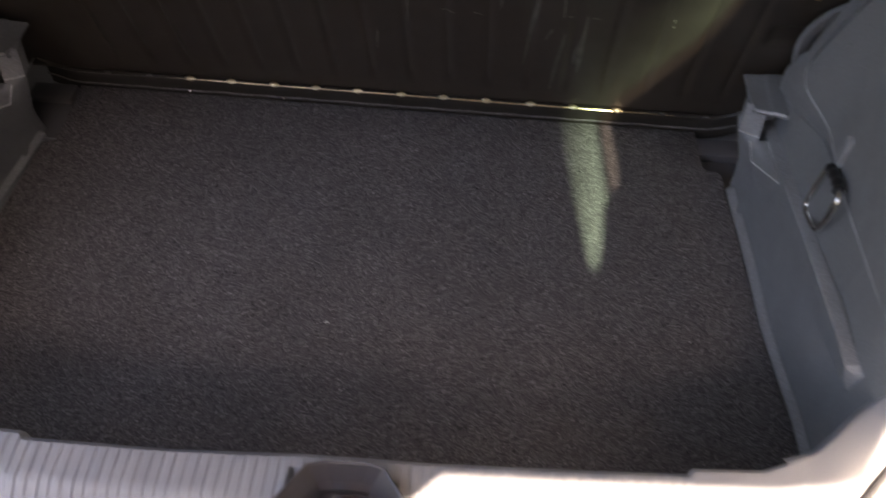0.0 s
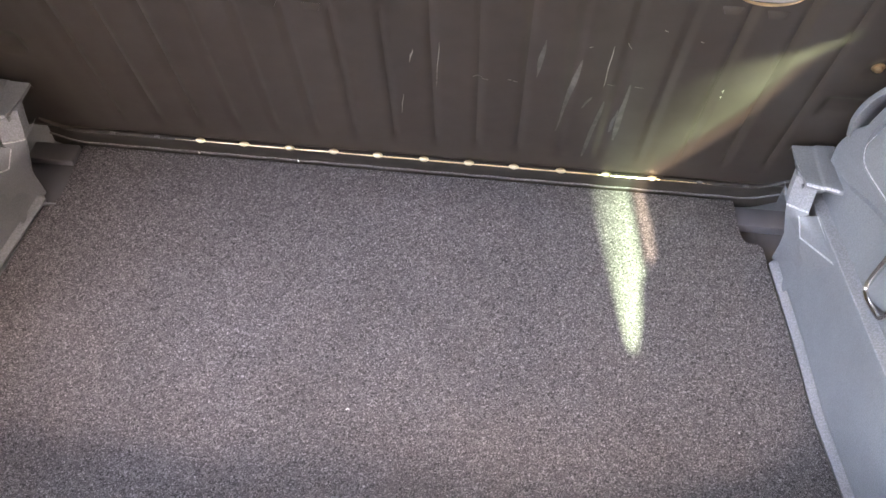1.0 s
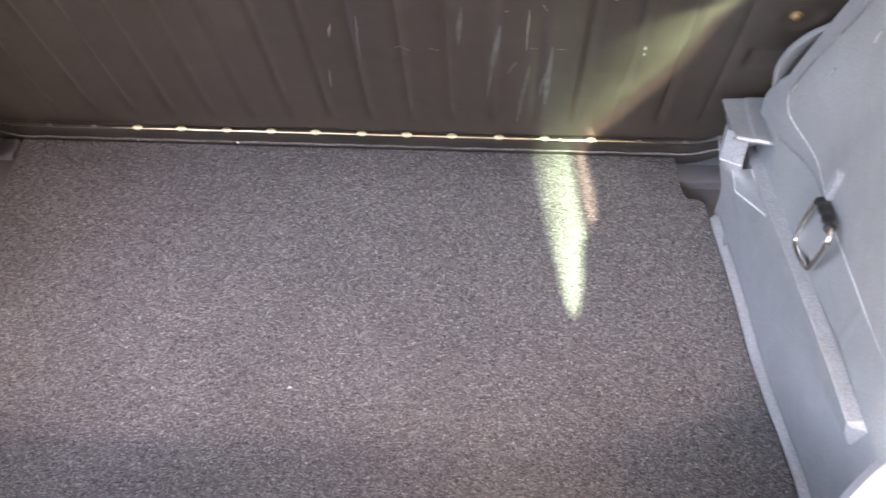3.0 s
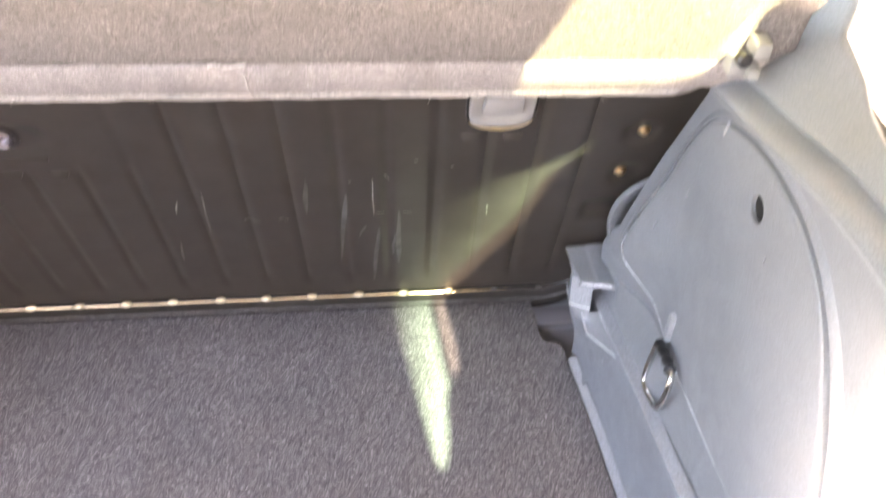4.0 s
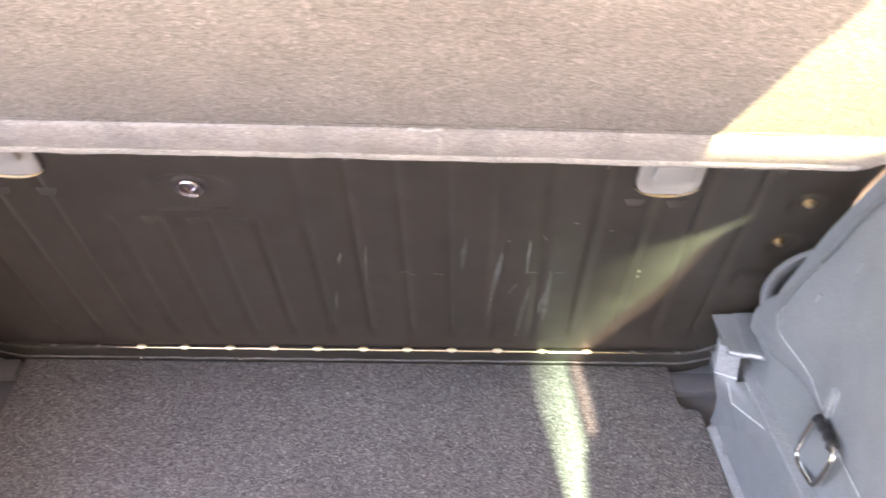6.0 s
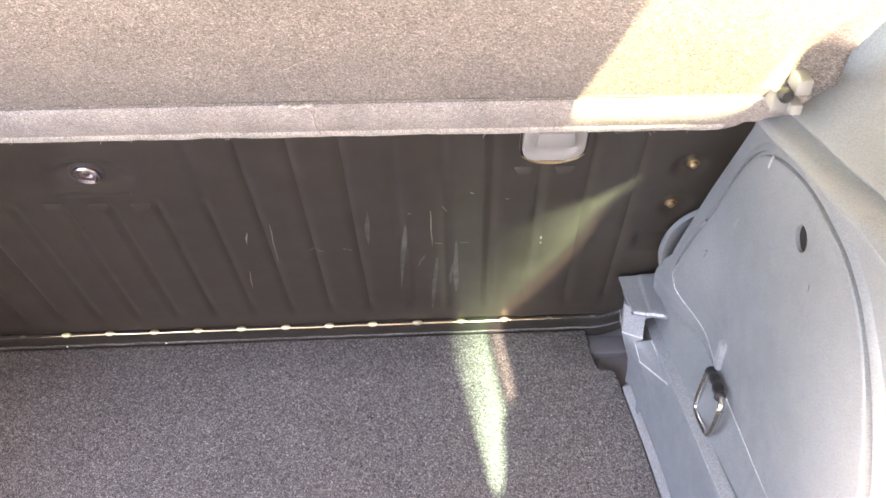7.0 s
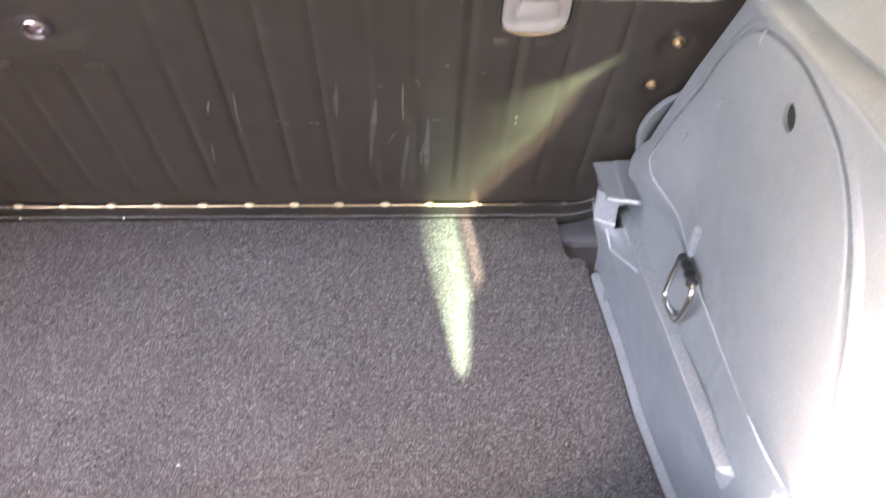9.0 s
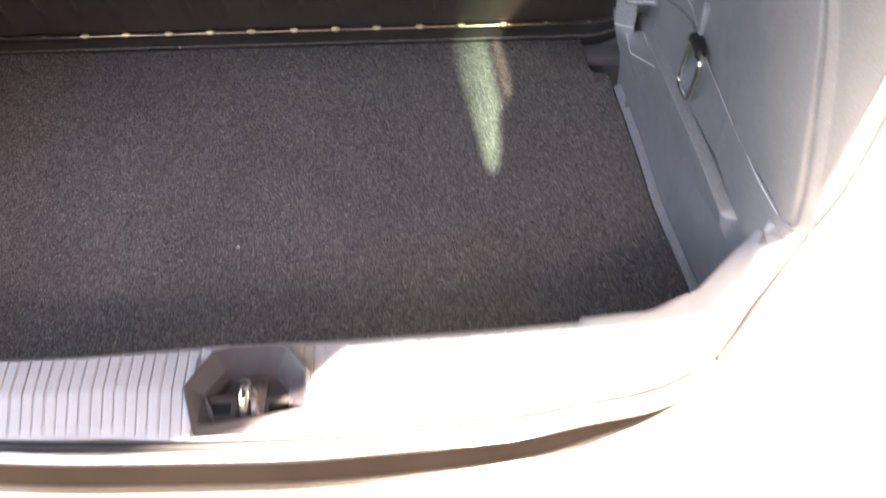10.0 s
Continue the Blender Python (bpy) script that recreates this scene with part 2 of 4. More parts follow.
def lint():
    """A tiny curl of pale fluff."""
    curl = [(-0.0435 + 0.0016 * math.cos(k), -0.359 + 0.0012 * math.sin(k * 1.3), 0.0006 + 0.0003 * k) for k in range(5)]
    ob = part("lint_speck", tube(curl, 0.0006, 6), LINT)
    return tagged(ob, "tiny pale speck of lint on the boot carpet", "lint")


lint()


# rubbed streaks and scratches of the seat back: x, z, run along x, run along z, half width
RUBS = [(0.137, 0.306, -0.0048, -0.067, 0.0026), (0.178, 0.277, -0.0138, -0.146, 0.0032), (0.212, 0.202, -0.0097, -0.127, 0.0036), (0.235, 0.239, -0.0008, -0.119, 0.0040), (0.230, 0.187, -0.0031, -0.050, 0.0022), (0.197, 0.209, -0.0087, -0.024, 0.0022)]
SCRATCHES = [(0.207, 0.303, -0.0002, -0.073, 0.0008), (0.062, 0.231, 0.0072, -0.0016, 0.0010), (0.071, 0.229, 0.0079, -0.0015, 0.0009), (0.101, 0.230, 0.0039, -0.0007, 0.0012), (0.107, 0.228, 0.0046, -0.0007, 0.0012), (0.240, 0.235, 0.0096, -0.0012, 0.0011), (0.210, 0.235, 0.0084, -0.0014, 0.0006),
             (0.182, 0.299, 0.0034, 0.0015, 0.0013), (0.251, 0.335, 0.0040, -0.0027, 0.0011), (-0.003, 0.272, -0.0054, -0.0245, 0.0009), (0.026, 0.288, -0.0055, -0.0835, 0.0005), (0.334, 0.243, 0.0004, -0.0060, 0.0010), (0.3345, 0.231, 0.0004, -0.0045, 0.0009), (0.290, 0.322, 0.0027, -0.0018, 0.0011), (0.220, 0.307, 0.0051, -0.0094, 0.0007), (-0.018, 0.186, -0.0047, -0.0425, 0.0005)]

# ---- rear seat back ----
GROOVES = [0.017 + 0.0515 * i for i in range(-9, 10)]


def bumpy(x, z):
    """Relief of the pressed steel panel, metres out of its plane."""
    d = 0.0
    fade = ease(0.060, 0.100, z) * (1 - ease(0.455, 0.49, z))
    lock = ease(0.13, 0.10, abs(x + 0.145)) * ease(0.325, 0.345, z)
    side = 1 - ease(0.425, 0.44, abs(x + 0.002))
    for g in GROOVES:
        u = abs(x - g)
        if u < 0.014:
            d -= 0.0030 * (1 - ease(0.001, 0.0065, u)) * fade * (1 - lock) * side
        if 0 < x - g < 0.03:
            d += 0.0006 * (1 - ease(0.008, 0.03, x - g)) * fade * (1 - lock) * side
    # dish round the lock
    e = math.hypot((x + 0.143) / 0.055, (z - 0.385) / 0.032)
    d -= 0.005 * (1 - ease(0.55, 1.0, e))
    # dents at the side bolts and the pressed boxes under them
    for sx in (0.480, -0.492):
        for bz in (0.296, 0.367):
            d -= 0.004 * (1 - ease(0.010, 0.022, math.hypot(x - sx, z - bz)))
        d -= 0.004 * (1 - ease(0.018, 0.026, abs(x - sx + (0.012 if sx > 0 else -0.012)))) * (1 - ease(0.012, 0.02, abs(z - 0.225)))
    d += 0.0002 * noise.noise(Vector((x * 9, z * 9, 3.1)))
    return d


NORMAL = Vector((0, -1, -LEAN_K)).normalized()


def on_seat(x, z, out=0.0):
    return Vector((x, seat_y(z), z)) + NORMAL * out


def rear_seat():
    seat = thing("rear_seat_back", (0, 0.05, 0.0), "black painted pressed steel rear seat back with ribs and scratches", "seat back")
    xs = [-0.56 + 0.004 * i for i in range(281)]
    zs = [0.0365 + 0.006 * i for i in range(91)]
    panel = part("panel", sheet([[on_seat(x, z, bumpy(x, z)) for x in xs] for z in zs]), BLACK_PAINT, seat)
    solid(panel, 0.03, -1.0)
    # rolled foot of the panel
    prof = [(-0.0008, 0.0374), (-0.0034, 0.0374), (-0.0050, 0.0369), (-0.0057, 0.0358), (-0.0050, 0.0346), (-0.0032, 0.0336), (-0.0008, 0.0322), (0.0022, 0.0285), (0.0046, 0.022), (0.0056, 0.014), (0.0056, 0.006), (0.0056, -0.016)]

    def lift(x):
        """How far the ends of the foot sweep up."""
        return 0.020 * min(1.0, max(0.0, abs(x + 0.0225) - 0.445) / 0.045) ** 2

    rows = []
    for i in range(121):
        x = -0.515 + 0.985 * i / 120
        rows.append([(x, y - 0.15 * lift(x), z + lift(x)) for y, z in prof])
    part("foot_flange", sheet(rows), BLACK_GLOSS, seat, "glossy black rolled bottom edge")
    lip = [(-0.515 + 0.985 * i / 80, 0.0036 - 0.2 * lift(-0.515 + 0.985 * i / 80), 0.0052 + 0.0005 * math.sin(i * 1.3) + 0.9 * lift(-0.515 + 0.985 * i / 80)) for i in range(81)]
    part("foot_lip", tube(lip, 0.0013, 8), LIP_GREY, seat, "thin dull grey lip along the carpet")
    # golden reflection along the roll, put in as a bare-metal strip
    worn = [(-0.335 + 0.031 * i, -0.0056 - 0.0002 * math.sin(i * 1.7), 0.0366) for i in range(24)]
    part("edge_glint", tube(worn, [0.0001, 0.0004, 0.0007] + [0.0010 + 0.0002 * math.sin(i * 2.3) for i in range(18)] + [0.0007, 0.0004, 0.0001], 6), GLINT_STEEL, seat, "golden glint along the bottom edge, coloured as bare metal")
    # middle dimples coloured bright for their glints, outer ones duller
    for i in range(15):
        x = 0.42 - 0.06 * i
        k = 1.0 if -0.33 < x < 0.33 else 0.62
        bm = bmesh.new()
        bmesh.ops.create_uvsphere(bm, u_segments=14, v_segments=8, radius=1.0, matrix=Matrix.Translation((x + 0.0008 * math.sin(i * 2.1), -0.0050, 0.0378)) @ Matrix.Diagonal((0.0068 * k, 0.0040 * k, 0.0034 * k, 1)))
        part("weld_dimple", bm, DIMPLE if k == 1.0 else LIP_GREY, seat, "weld dimple coloured bright for its glint" if k == 1.0 else "weld dimple coloured duller, beyond the glints")
    for x in (-0.31, -0.172):
        part("rivet", lathe([(0.0021, 0), (0.0021, 0.0008), (0.001, 0.0015)], Matrix.Translation((x, 0.0015, 0.0062)) @ pose(0, 0, 0, 60)), CHROME, seat, "small bright rivet")
    face = pose(0, 0, 0, 90 + math.degrees(math.atan(LEAN_K)))
    # bolt heads take their golden glint as metal colour
    for x, z in ((0.484, 0.367), (0.475, 0.296), (-0.491, 0.391), (-0.496, 0.312)):
        m = Matrix.Translation(on_seat(x, z, -0.004)) @ face
        part("bolt", lathe([(0.0068, 0), (0.0068, 0.001), (0.0045, 0.0016), (0.0042, 0.0045), (0.003, 0.0055), (0.001, 0.0056)], m), GLINT_STEEL, seat, "bolt head coloured golden for its glint")
    # lock: a chromed cup with a pin
    m = Matrix.Translation(on_seat(-0.143, 0.386, -0.005)) @ face
    boss = part("lock_boss", lathe([(0.0195, -0.001), (0.0190, 0.0010), (0.0160, 0.0022), (0.0140, 0.0014), (0.0135, -0.002)], m, 12), LOCK_DARK, seat, "dark faceted lock plate")
    part("lock_ring", lathe([(0.0136, -0.002), (0.0136, 0.0040), (0.0124, 0.0052), (0.0100, 0.0040), (0.0092, -0.003), (0.0080, -0.0032)], m, 32), LOCK_STEEL, boss, "dull chromed lock ring")
    part("lock_core", lathe([(0.0080, -0.0034), (0.0066, -0.0020), (0.0064, 0.0016), (0.0050, 0.0022), (0.0044, 0.0004), (0.0034, 0.0004), (0.0030, 0.0024), (0.0012, 0.0030)], m, 24), LOCK_STEEL, boss)
    # small stamped tabs and the ledge below the lock: wedges that lean out at the foot
    def wedge(x, z, top, foot, high, out):
        back = 0.004
        a, b = on_seat(x - top, z + high / 2, 0.0006), on_seat(x + top, z + high / 2, 0.0006)
        c, d = on_seat(x + foot, z - high / 2, out), on_seat(x - foot, z - high / 2, out)
        e, f = on_seat(x - foot, z - high / 2 - 0.0015, -back), on_seat(x + foot, z - high / 2 - 0.0015, -back)
        bm = bmesh.new()
        v = [bm.verts.new(p) for p in (a, b, c, d, e, f)]
        for q in ((0, 1, 2, 3), (3, 2, 5, 4), (0, 3, 4), (1, 5, 2), (0, 4, 5, 1)):
            bm.faces.new([v[k] for k in q])
        bmesh.ops.recalc_face_normals(bm, faces=bm.faces[:])
        bmesh.ops.bevel(bm, geom=bm.edges[:], offset=0.0009, segments=2, affect="EDGES", profile=0.5)
        return bm

    for x, z in ((-0.196, 0.338), (-0.149, 0.335), (-0.104, 0.333), (-0.336, 0.386), (-0.288, 0.386), (0.307, 0.374), (0.349, 0.372)):
        part("stamped_tab", wedge(x, z - 0.001, 0.0115, 0.0070, 0.0090, 0.0042), BLACK_PAINT, seat)
    part("lock_ledge", wedge(-0.146, 0.356, 0.041, 0.038, 0.0075, 0.0018), BLACK_PAINT, seat)
    # catches with a recessed grip
    for cx, cz in ((0.334, 0.409), (-0.307, 0.433)):
        def rounded(w, h, out, drop=0.0):
            pts = []
            for k in range(32):
                a = k * math.tau / 32
                px = math.copysign(abs(math.cos(a)) ** 0.5, math.cos(a)) * w
                pz = math.copysign(abs(math.sin(a)) ** 0.5, math.sin(a)) * h
                pts.append(on_seat(cx + px, cz + pz + 0.012 + drop, out))
            return pts
        loops = [rounded(0.0345, 0.034, -0.002), rounded(0.0345, 0.034, 0.0022), rounded(0.0336, 0.0331, 0.0030), rounded(0.0327, 0.0322, 0.0022), rounded(0.0322, 0.0318, -0.001)]
        bezel = part("catch_bezel", sheet([l + [l[0]] for l in loops]), BLACK_GLOSS, seat, "thin dark bezel")
        loops = [rounded(0.0318, 0.0313, 0.000), rounded(0.0316, 0.0311, 0.0035), rounded(0.0300, 0.0295, 0.0048), rounded(0.0225, 0.0225, 0.0046), rounded(0.0205, 0.0205, 0.0034), rounded(0.015, 0.015, 0.0032), rounded(0.001, 0.001, 0.0032)]
        plate_ = part("catch_plate", sheet([l + [l[0]] for l in loops]), CATCH, seat, "pale grey plastic catch plate")
        pts = [on_seat(cx - 0.0195, cz + 0.010, 0.001), on_seat(cx + 0.0195, cz + 0.010, 0.001), on_seat(cx + 0.0175, cz + 0.032, 0.001), on_seat(cx - 0.0175, cz + 0.032, 0.001)]
        part("catch_lever", plate(pts, 0.0100, 0.0016), CATCH, plate_, "pale grey grip lever")
        # golden glint under the bezel, built as a bright strip
        glint = [on_seat(cx + 0.0345 * math.sin(a), cz + 0.012 - 0.0350 * math.cos(a) ** 0.5, 0.0032) for a in [(-1.15 + 0.115 * k) for k in range(21)]]
        part("catch_lip", tube(glint, [0.0003 + 0.0014 * math.sin(math.pi * k / 20) for k in range(21)], 6), GLINT_STEEL, bezel, "lower lip coloured bright for its golden glint")
    return seat


SEAT = rear_seat()


def scrape(x, z, dx, dz, w):
    """A short pale scratch in the paint."""
    n = 14 if w > 0.0015 else 6
    rows = []
    for i in range(n + 1):
        t = i / n
        px, pz = x + dx * t + 0.0004 * math.sin(9 * t), z + dz * t
        k = 0.9 * w * math.sin(math.pi * (0.06 + 0.88 * t)) * (1 + 0.25 * math.sin(5 * t + 40 * x))
        rows.append([on_seat(px - k, pz - k * 0.1, bumpy(px - k, pz) + 0.0005), on_seat(px + k, pz + k * 0.1, bumpy(px + k, pz) + 0.0005)])
    bm = sheet(rows)
    r = bmesh.ops.extrude_face_region(bm, geom=bm.faces[:])
    bmesh.ops.translate(bm, verts=[v for v in r["geom"] if isinstance(v, bmesh.types.BMVert)], vec=NORMAL * 0.0003)
    part("rub_mark" if w > 0.002 else "scratch", bm, RUB if w > 0.002 else SCRAPE, SEAT, "dull rubbed streak" if w > 0.002 else "pale scratch in the paint")


for mark in RUBS + SCRATCHES:
    scrape(*mark)


# ---- parcel shelf, swung up ----
SHELF_SLOPE = Vector((0, -1, 1.5)).normalized()
SHELF_OUT = Vector((0, -1.5, -1)).normalized()
SHELF_FOOT = Vector((0, -0.199, 0.543))


def parcel_shelf():
    shelf = thing("parcel_shelf", (0, -0.2, 0.52), "grey felt-covered parcel shelf swung up on its hinges", "parcel shelf")

    def at(x, w):
        """A point of the underside: w metres up the slope; below 0 the lip hangs down."""
        bow = 0.012 * (1 - (x / 0.53) ** 2) - 0.010
        if w < 0:
            u = min(1, -w / 0.031)
            return Vector((x, -0.199 + bow * 0.3 + 0.035 * u - 0.0050 * math.sin(math.pi * u ** 0.85), 0.543 + 1.79 * w - 0.010 * (x / 0.53)))
        sag = 0.004 * math.sin(x * 7) * ease(0.02, 0.2, w)
        border = 0.016 * ease(0.484, 0.500, abs(x + 0.01)) * ease(0.012, 0.05, w)
        p = SHELF_FOOT + SHELF_SLOPE * w - SHELF_OUT * (sag + border + 0.0010 * ease(0.0, 0.008, w))
        return Vector((x, p.y + bow * 0.3, p.z - 0.010 * (x / 0.53)))

    ws = [-0.031, -0.029, -0.025, -0.019, -0.012, -0.007, -0.003, 0.0, 0.0015, 0.003, 0.0045, 0.006, 0.0075, 0.010, 0.014, 0.018, 0.03] + [0.05 + 0.03 * i for i in range(14)]
    rows = []
    for i in range(217):
        x = -0.54 + 0.005 * i
        row = []
        for w in ws:
            # the corner at each end is cut back
            cut = ease(0.4885, 0.4935, abs(x + 0.01))
            row.append(at(x, w * (1 - 0.35 * cut) if w < 0 else w))
        row.insert(0, row[0] + Vector((0, 0.004, -0.002)))
        row.insert(0, row[0] + Vector((0, 0.014, 0.0)))
        rows.append(row)
    # hem below the fold: its brighter light is put into a paler colour
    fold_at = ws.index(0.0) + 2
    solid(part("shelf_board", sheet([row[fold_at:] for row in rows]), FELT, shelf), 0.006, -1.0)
    solid(part("hem", sheet([row[:fold_at + 1] for row in rows]), HEM, shelf, "felt hem coloured paler for the light it catches"), 0.0063, -1.0)
    proud = Vector((0, -0.0058, -0.0037))
    # shade in the fold, put in as a thin dark strip
    line = [at(-0.50 + 0.02 * k, 0.0075) + SHELF_OUT * (0.0056 + 0.0004 * math.sin(k * 1.9)) for k in range(47)]
    part("fold_shade", tube(line, [0.0005 + 0.0004 * ease(18, 30, k) + 0.0002 * math.sin(k * 0.9) for k in range(47)], 6), FOLD_SHADE, shelf, "dark strip standing for the shade along the fold")
    seam = [at(0.115, -0.003 - 0.0028 * k) + proud * 1.08 + Vector((0.0006 * math.sin(k), 0, 0)) for k in range(10)]
    part("seam", tube(seam, 0.0007, 6), FELT_EDGE, shelf, "thin seam in the felt")
    rub = [at(0.088 + 0.0075 * k, 0.056 + 0.0055 * k + 0.001 * math.sin(k * 2.0)) + SHELF_OUT * 0.0058 for k in range(10)]
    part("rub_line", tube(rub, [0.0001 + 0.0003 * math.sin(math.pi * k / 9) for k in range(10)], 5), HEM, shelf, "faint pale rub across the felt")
    fold = [at(0.09 + 0.004 * k, 0.002 + 0.0015 * math.sin(k * 1.3)) + proud * 1.05 for k in range(8)]
    part("crease", tube(fold, 0.0014, 6), FELT_EDGE, shelf, "loose fold of felt")
    # frayed rim; the rim light on its fuzz is put into the colour
    rim = []
    for k in range(191):
        x = -0.485 + 0.955 * k / 190
        fray = 0.0006 * noise.noise(Vector((x * 90, 0.3, 1.7)))
        fray += 0.0012 * noise.noise(Vector((x * 22, 0.9, 4.1)))
        rim.append([at(x, -0.0245 + fray) + proud * 0.9, at(x, -0.0262 + fray) + proud * 1.14, at(x, -0.0290) + proud * 1.20, at(x, -0.0312) + proud * 1.12 + Vector((0, 0, fray)), at(x, -0.0318) + proud * 0.2 + Vector((0, 0, fray))])
    part("frayed_rim", sheet(rim), FELT_EDGE, shelf, "frayed bottom rim of the felt, rim light put in its colour")
    rng = random.Random(4)
    for k in range(48):
        x = rng.uniform(-0.42, 0.47)
        foot = at(x, -0.031) + proud
        n = rng.uniform(0.0012, 0.0030) * (2.2 if k % 17 == 0 else 1)
        a = rng.uniform(-0.8, 0.8)
        part("loose_fibre", tube([foot, foot + Vector((a * n * 0.4, -0.001, -n * 0.5)), foot + Vector((a * n, -0.0015 + rng.uniform(-1, 1) * 0.001, -n))], [0.0003, 0.00025, 0.00012], 4), FELT_EDGE, shelf)
    # hinge blocks
    for s in (1, -1):
        hx = 0.500 if s > 0 else -0.525
        hz = 0.004
        blk = part("hinge_block", box(hx - 0.001, hx + 0.012, -0.235, -0.211, 0.547 + hz, 0.561 + hz, 0.002), CATCH_GREY, shelf, "grey plastic shelf hinge")
        part("hinge_step", box(hx - 0.012, hx + 0.002, -0.224, -0.198, 0.525 + hz, 0.543 + hz, 0.002), CATCH_GREY, blk)
        part("hinge_lug", box(hx + 0.002, hx + 0.012, -0.229, -0.205, 0.524 + hz, 0.534 + hz, 0.002), CATCH_GREY, blk)
        part("hinge_pin", lathe([(0.006, 0), (0.006, 0.006), (0.004, 0.008)], Matrix.Translation((hx - 0.007, -0.229, 0.546 + hz)) @ pose(0, 0, 0, 75), 16), DARK, blk)
    return shelf


# dark tone for the shade line in the fold
FOLD_SHADE = material("dark felt fold shade", (0.135, 0.118, 0.108), 0.95, spread=0.2, big=40, spec=0.1)
CATCH_GREY = material("mid grey plastic", (0.25, 0.245, 0.238), 0.38, spread=0.06, bump=0.15)
parcel_shelf()


# ---- side trims ----
def ridge_a(y):
    return track([(-0.47, 0.166), (-0.39, 0.158), (-0.27, 0.138), (-0.08, 0.110)], y)


def ridge_b(y):
    return track([(-0.53, 0.197), (-0.498, 0.210), (-0.444, 0.2315), (-0.43, 0.2357), (0.0, 0.1475)], y)


def crest(y):
    return track([(-0.55, 0.575), (-0.425, 0.561), (-0.368, 0.550), (-0.294, 0.526), (-0.182, 0.503), (-0.1, 0.49)], y)


def trim_top(y):
    return track([(-0.55, 0.588), (-0.32, 0.572), (-0.24, 0.577), (-0.205, 0.602), (-0.17, 0.68), (-0.13, 0.74)], y)


def wall_x(y, z):
    """Inner face of the right trim."""
    x0 = track(R_EDGE, y) if y < -0.075 else 0.446
    za, zb, zc = ridge_a(y), ridge_b(y), crest(y)
    foot = x0 + 0.010 * ease(0.003, 0.007, z)
    xa = max(track([(-0.45, 0.503), (-0.27, 0.483), (-0.08, 0.468)], y), x0 + 0.011)
    end = 1 - ease(0.448, 0.468, -y)
    # upper wall, drawn in towards the seat
    near = 1 - ease(0.0, 0.115, front_y(z) - y)
    xu = 0.509 + 0.005 * ease(0.25, 0.5, z) - near * (0.512 - track([(0.16, 0.476), (0.20, 0.474), (0.26, 0.480), (0.36, 0.498), (0.50, 0.504)], z))
    ledge = min(xa + 0.012 * end, 0.506)
    if z < za:
        x = foot + (xa - foot) * z / za
    elif z < zb:
        x = xa + (ledge - xa) * max(0.0, min(1.0, (z - za) / 0.0026)) + (max(xu - 0.004, ledge) - ledge) * (z - za) / (zb - za)
    else:
        x = max(xu - 0.004, ledge) + (xu - max(xu - 0.004, ledge)) * ease(zb, zb + 0.002, z)
    # rounded rail, groove and flare at the crest
    x -= 0.010 * math.exp(-((z - zc + 0.012) / 0.008) ** 2)
    x += 0.011 * math.exp(-((z - zc) / 0.0030) ** 2)
    x += 0.75 * min(0.085, max(0.0, z - zc)) + 0.20 * max(0.0, z - zc - 0.085) + 0.004 * ease(zc - 0.004, zc + 0.004, z)
    # turn outwards to the opening
    r, q = max(0.0, -0.498 - y), max(0.0, -0.410 - y)
    w = ease(0.14, 0.24, z) * (1 - ease(0.47, 0.53, z))
    return x + (1 - w) * (1.4 * r + 34 * r * r) + w * 4.4 * q * q + 0.0004 * noise.noise(Vector((y * 12, z * 12, 0.7)))


def front_y(z):
    return track([(0.0, -0.100), (0.05, -0.094), (0.09, -0.082), (0.15, -0.074), (0.19, -0.072), (0.225, -0.086), (0.245, -0.103), (0.30, -0.112), (0.356, -0.120), (0.493, -0.178), (0.53, -0.190), (0.58, -0.188), (0.64, -0.150), (0.74, -0.120)], z)


LID = [(-0.137, 0.306), (-0.168, 0.411), (-0.203, 0.468), (-0.262, 0.492), (-0.320, 0.498), (-0.377, 0.494), (-0.424, 0.468), (-0.458, 0.406), (-0.477, 0.345), (-0.489, 0.290), (-0.497, 0.240), (-0.498, 0.214), (-0.444, 0.234), (-0.330, 0.217), (-0.245, 0.203), (-0.175, 0.207), (-0.133, 0.216), (-0.125, 0.234)]


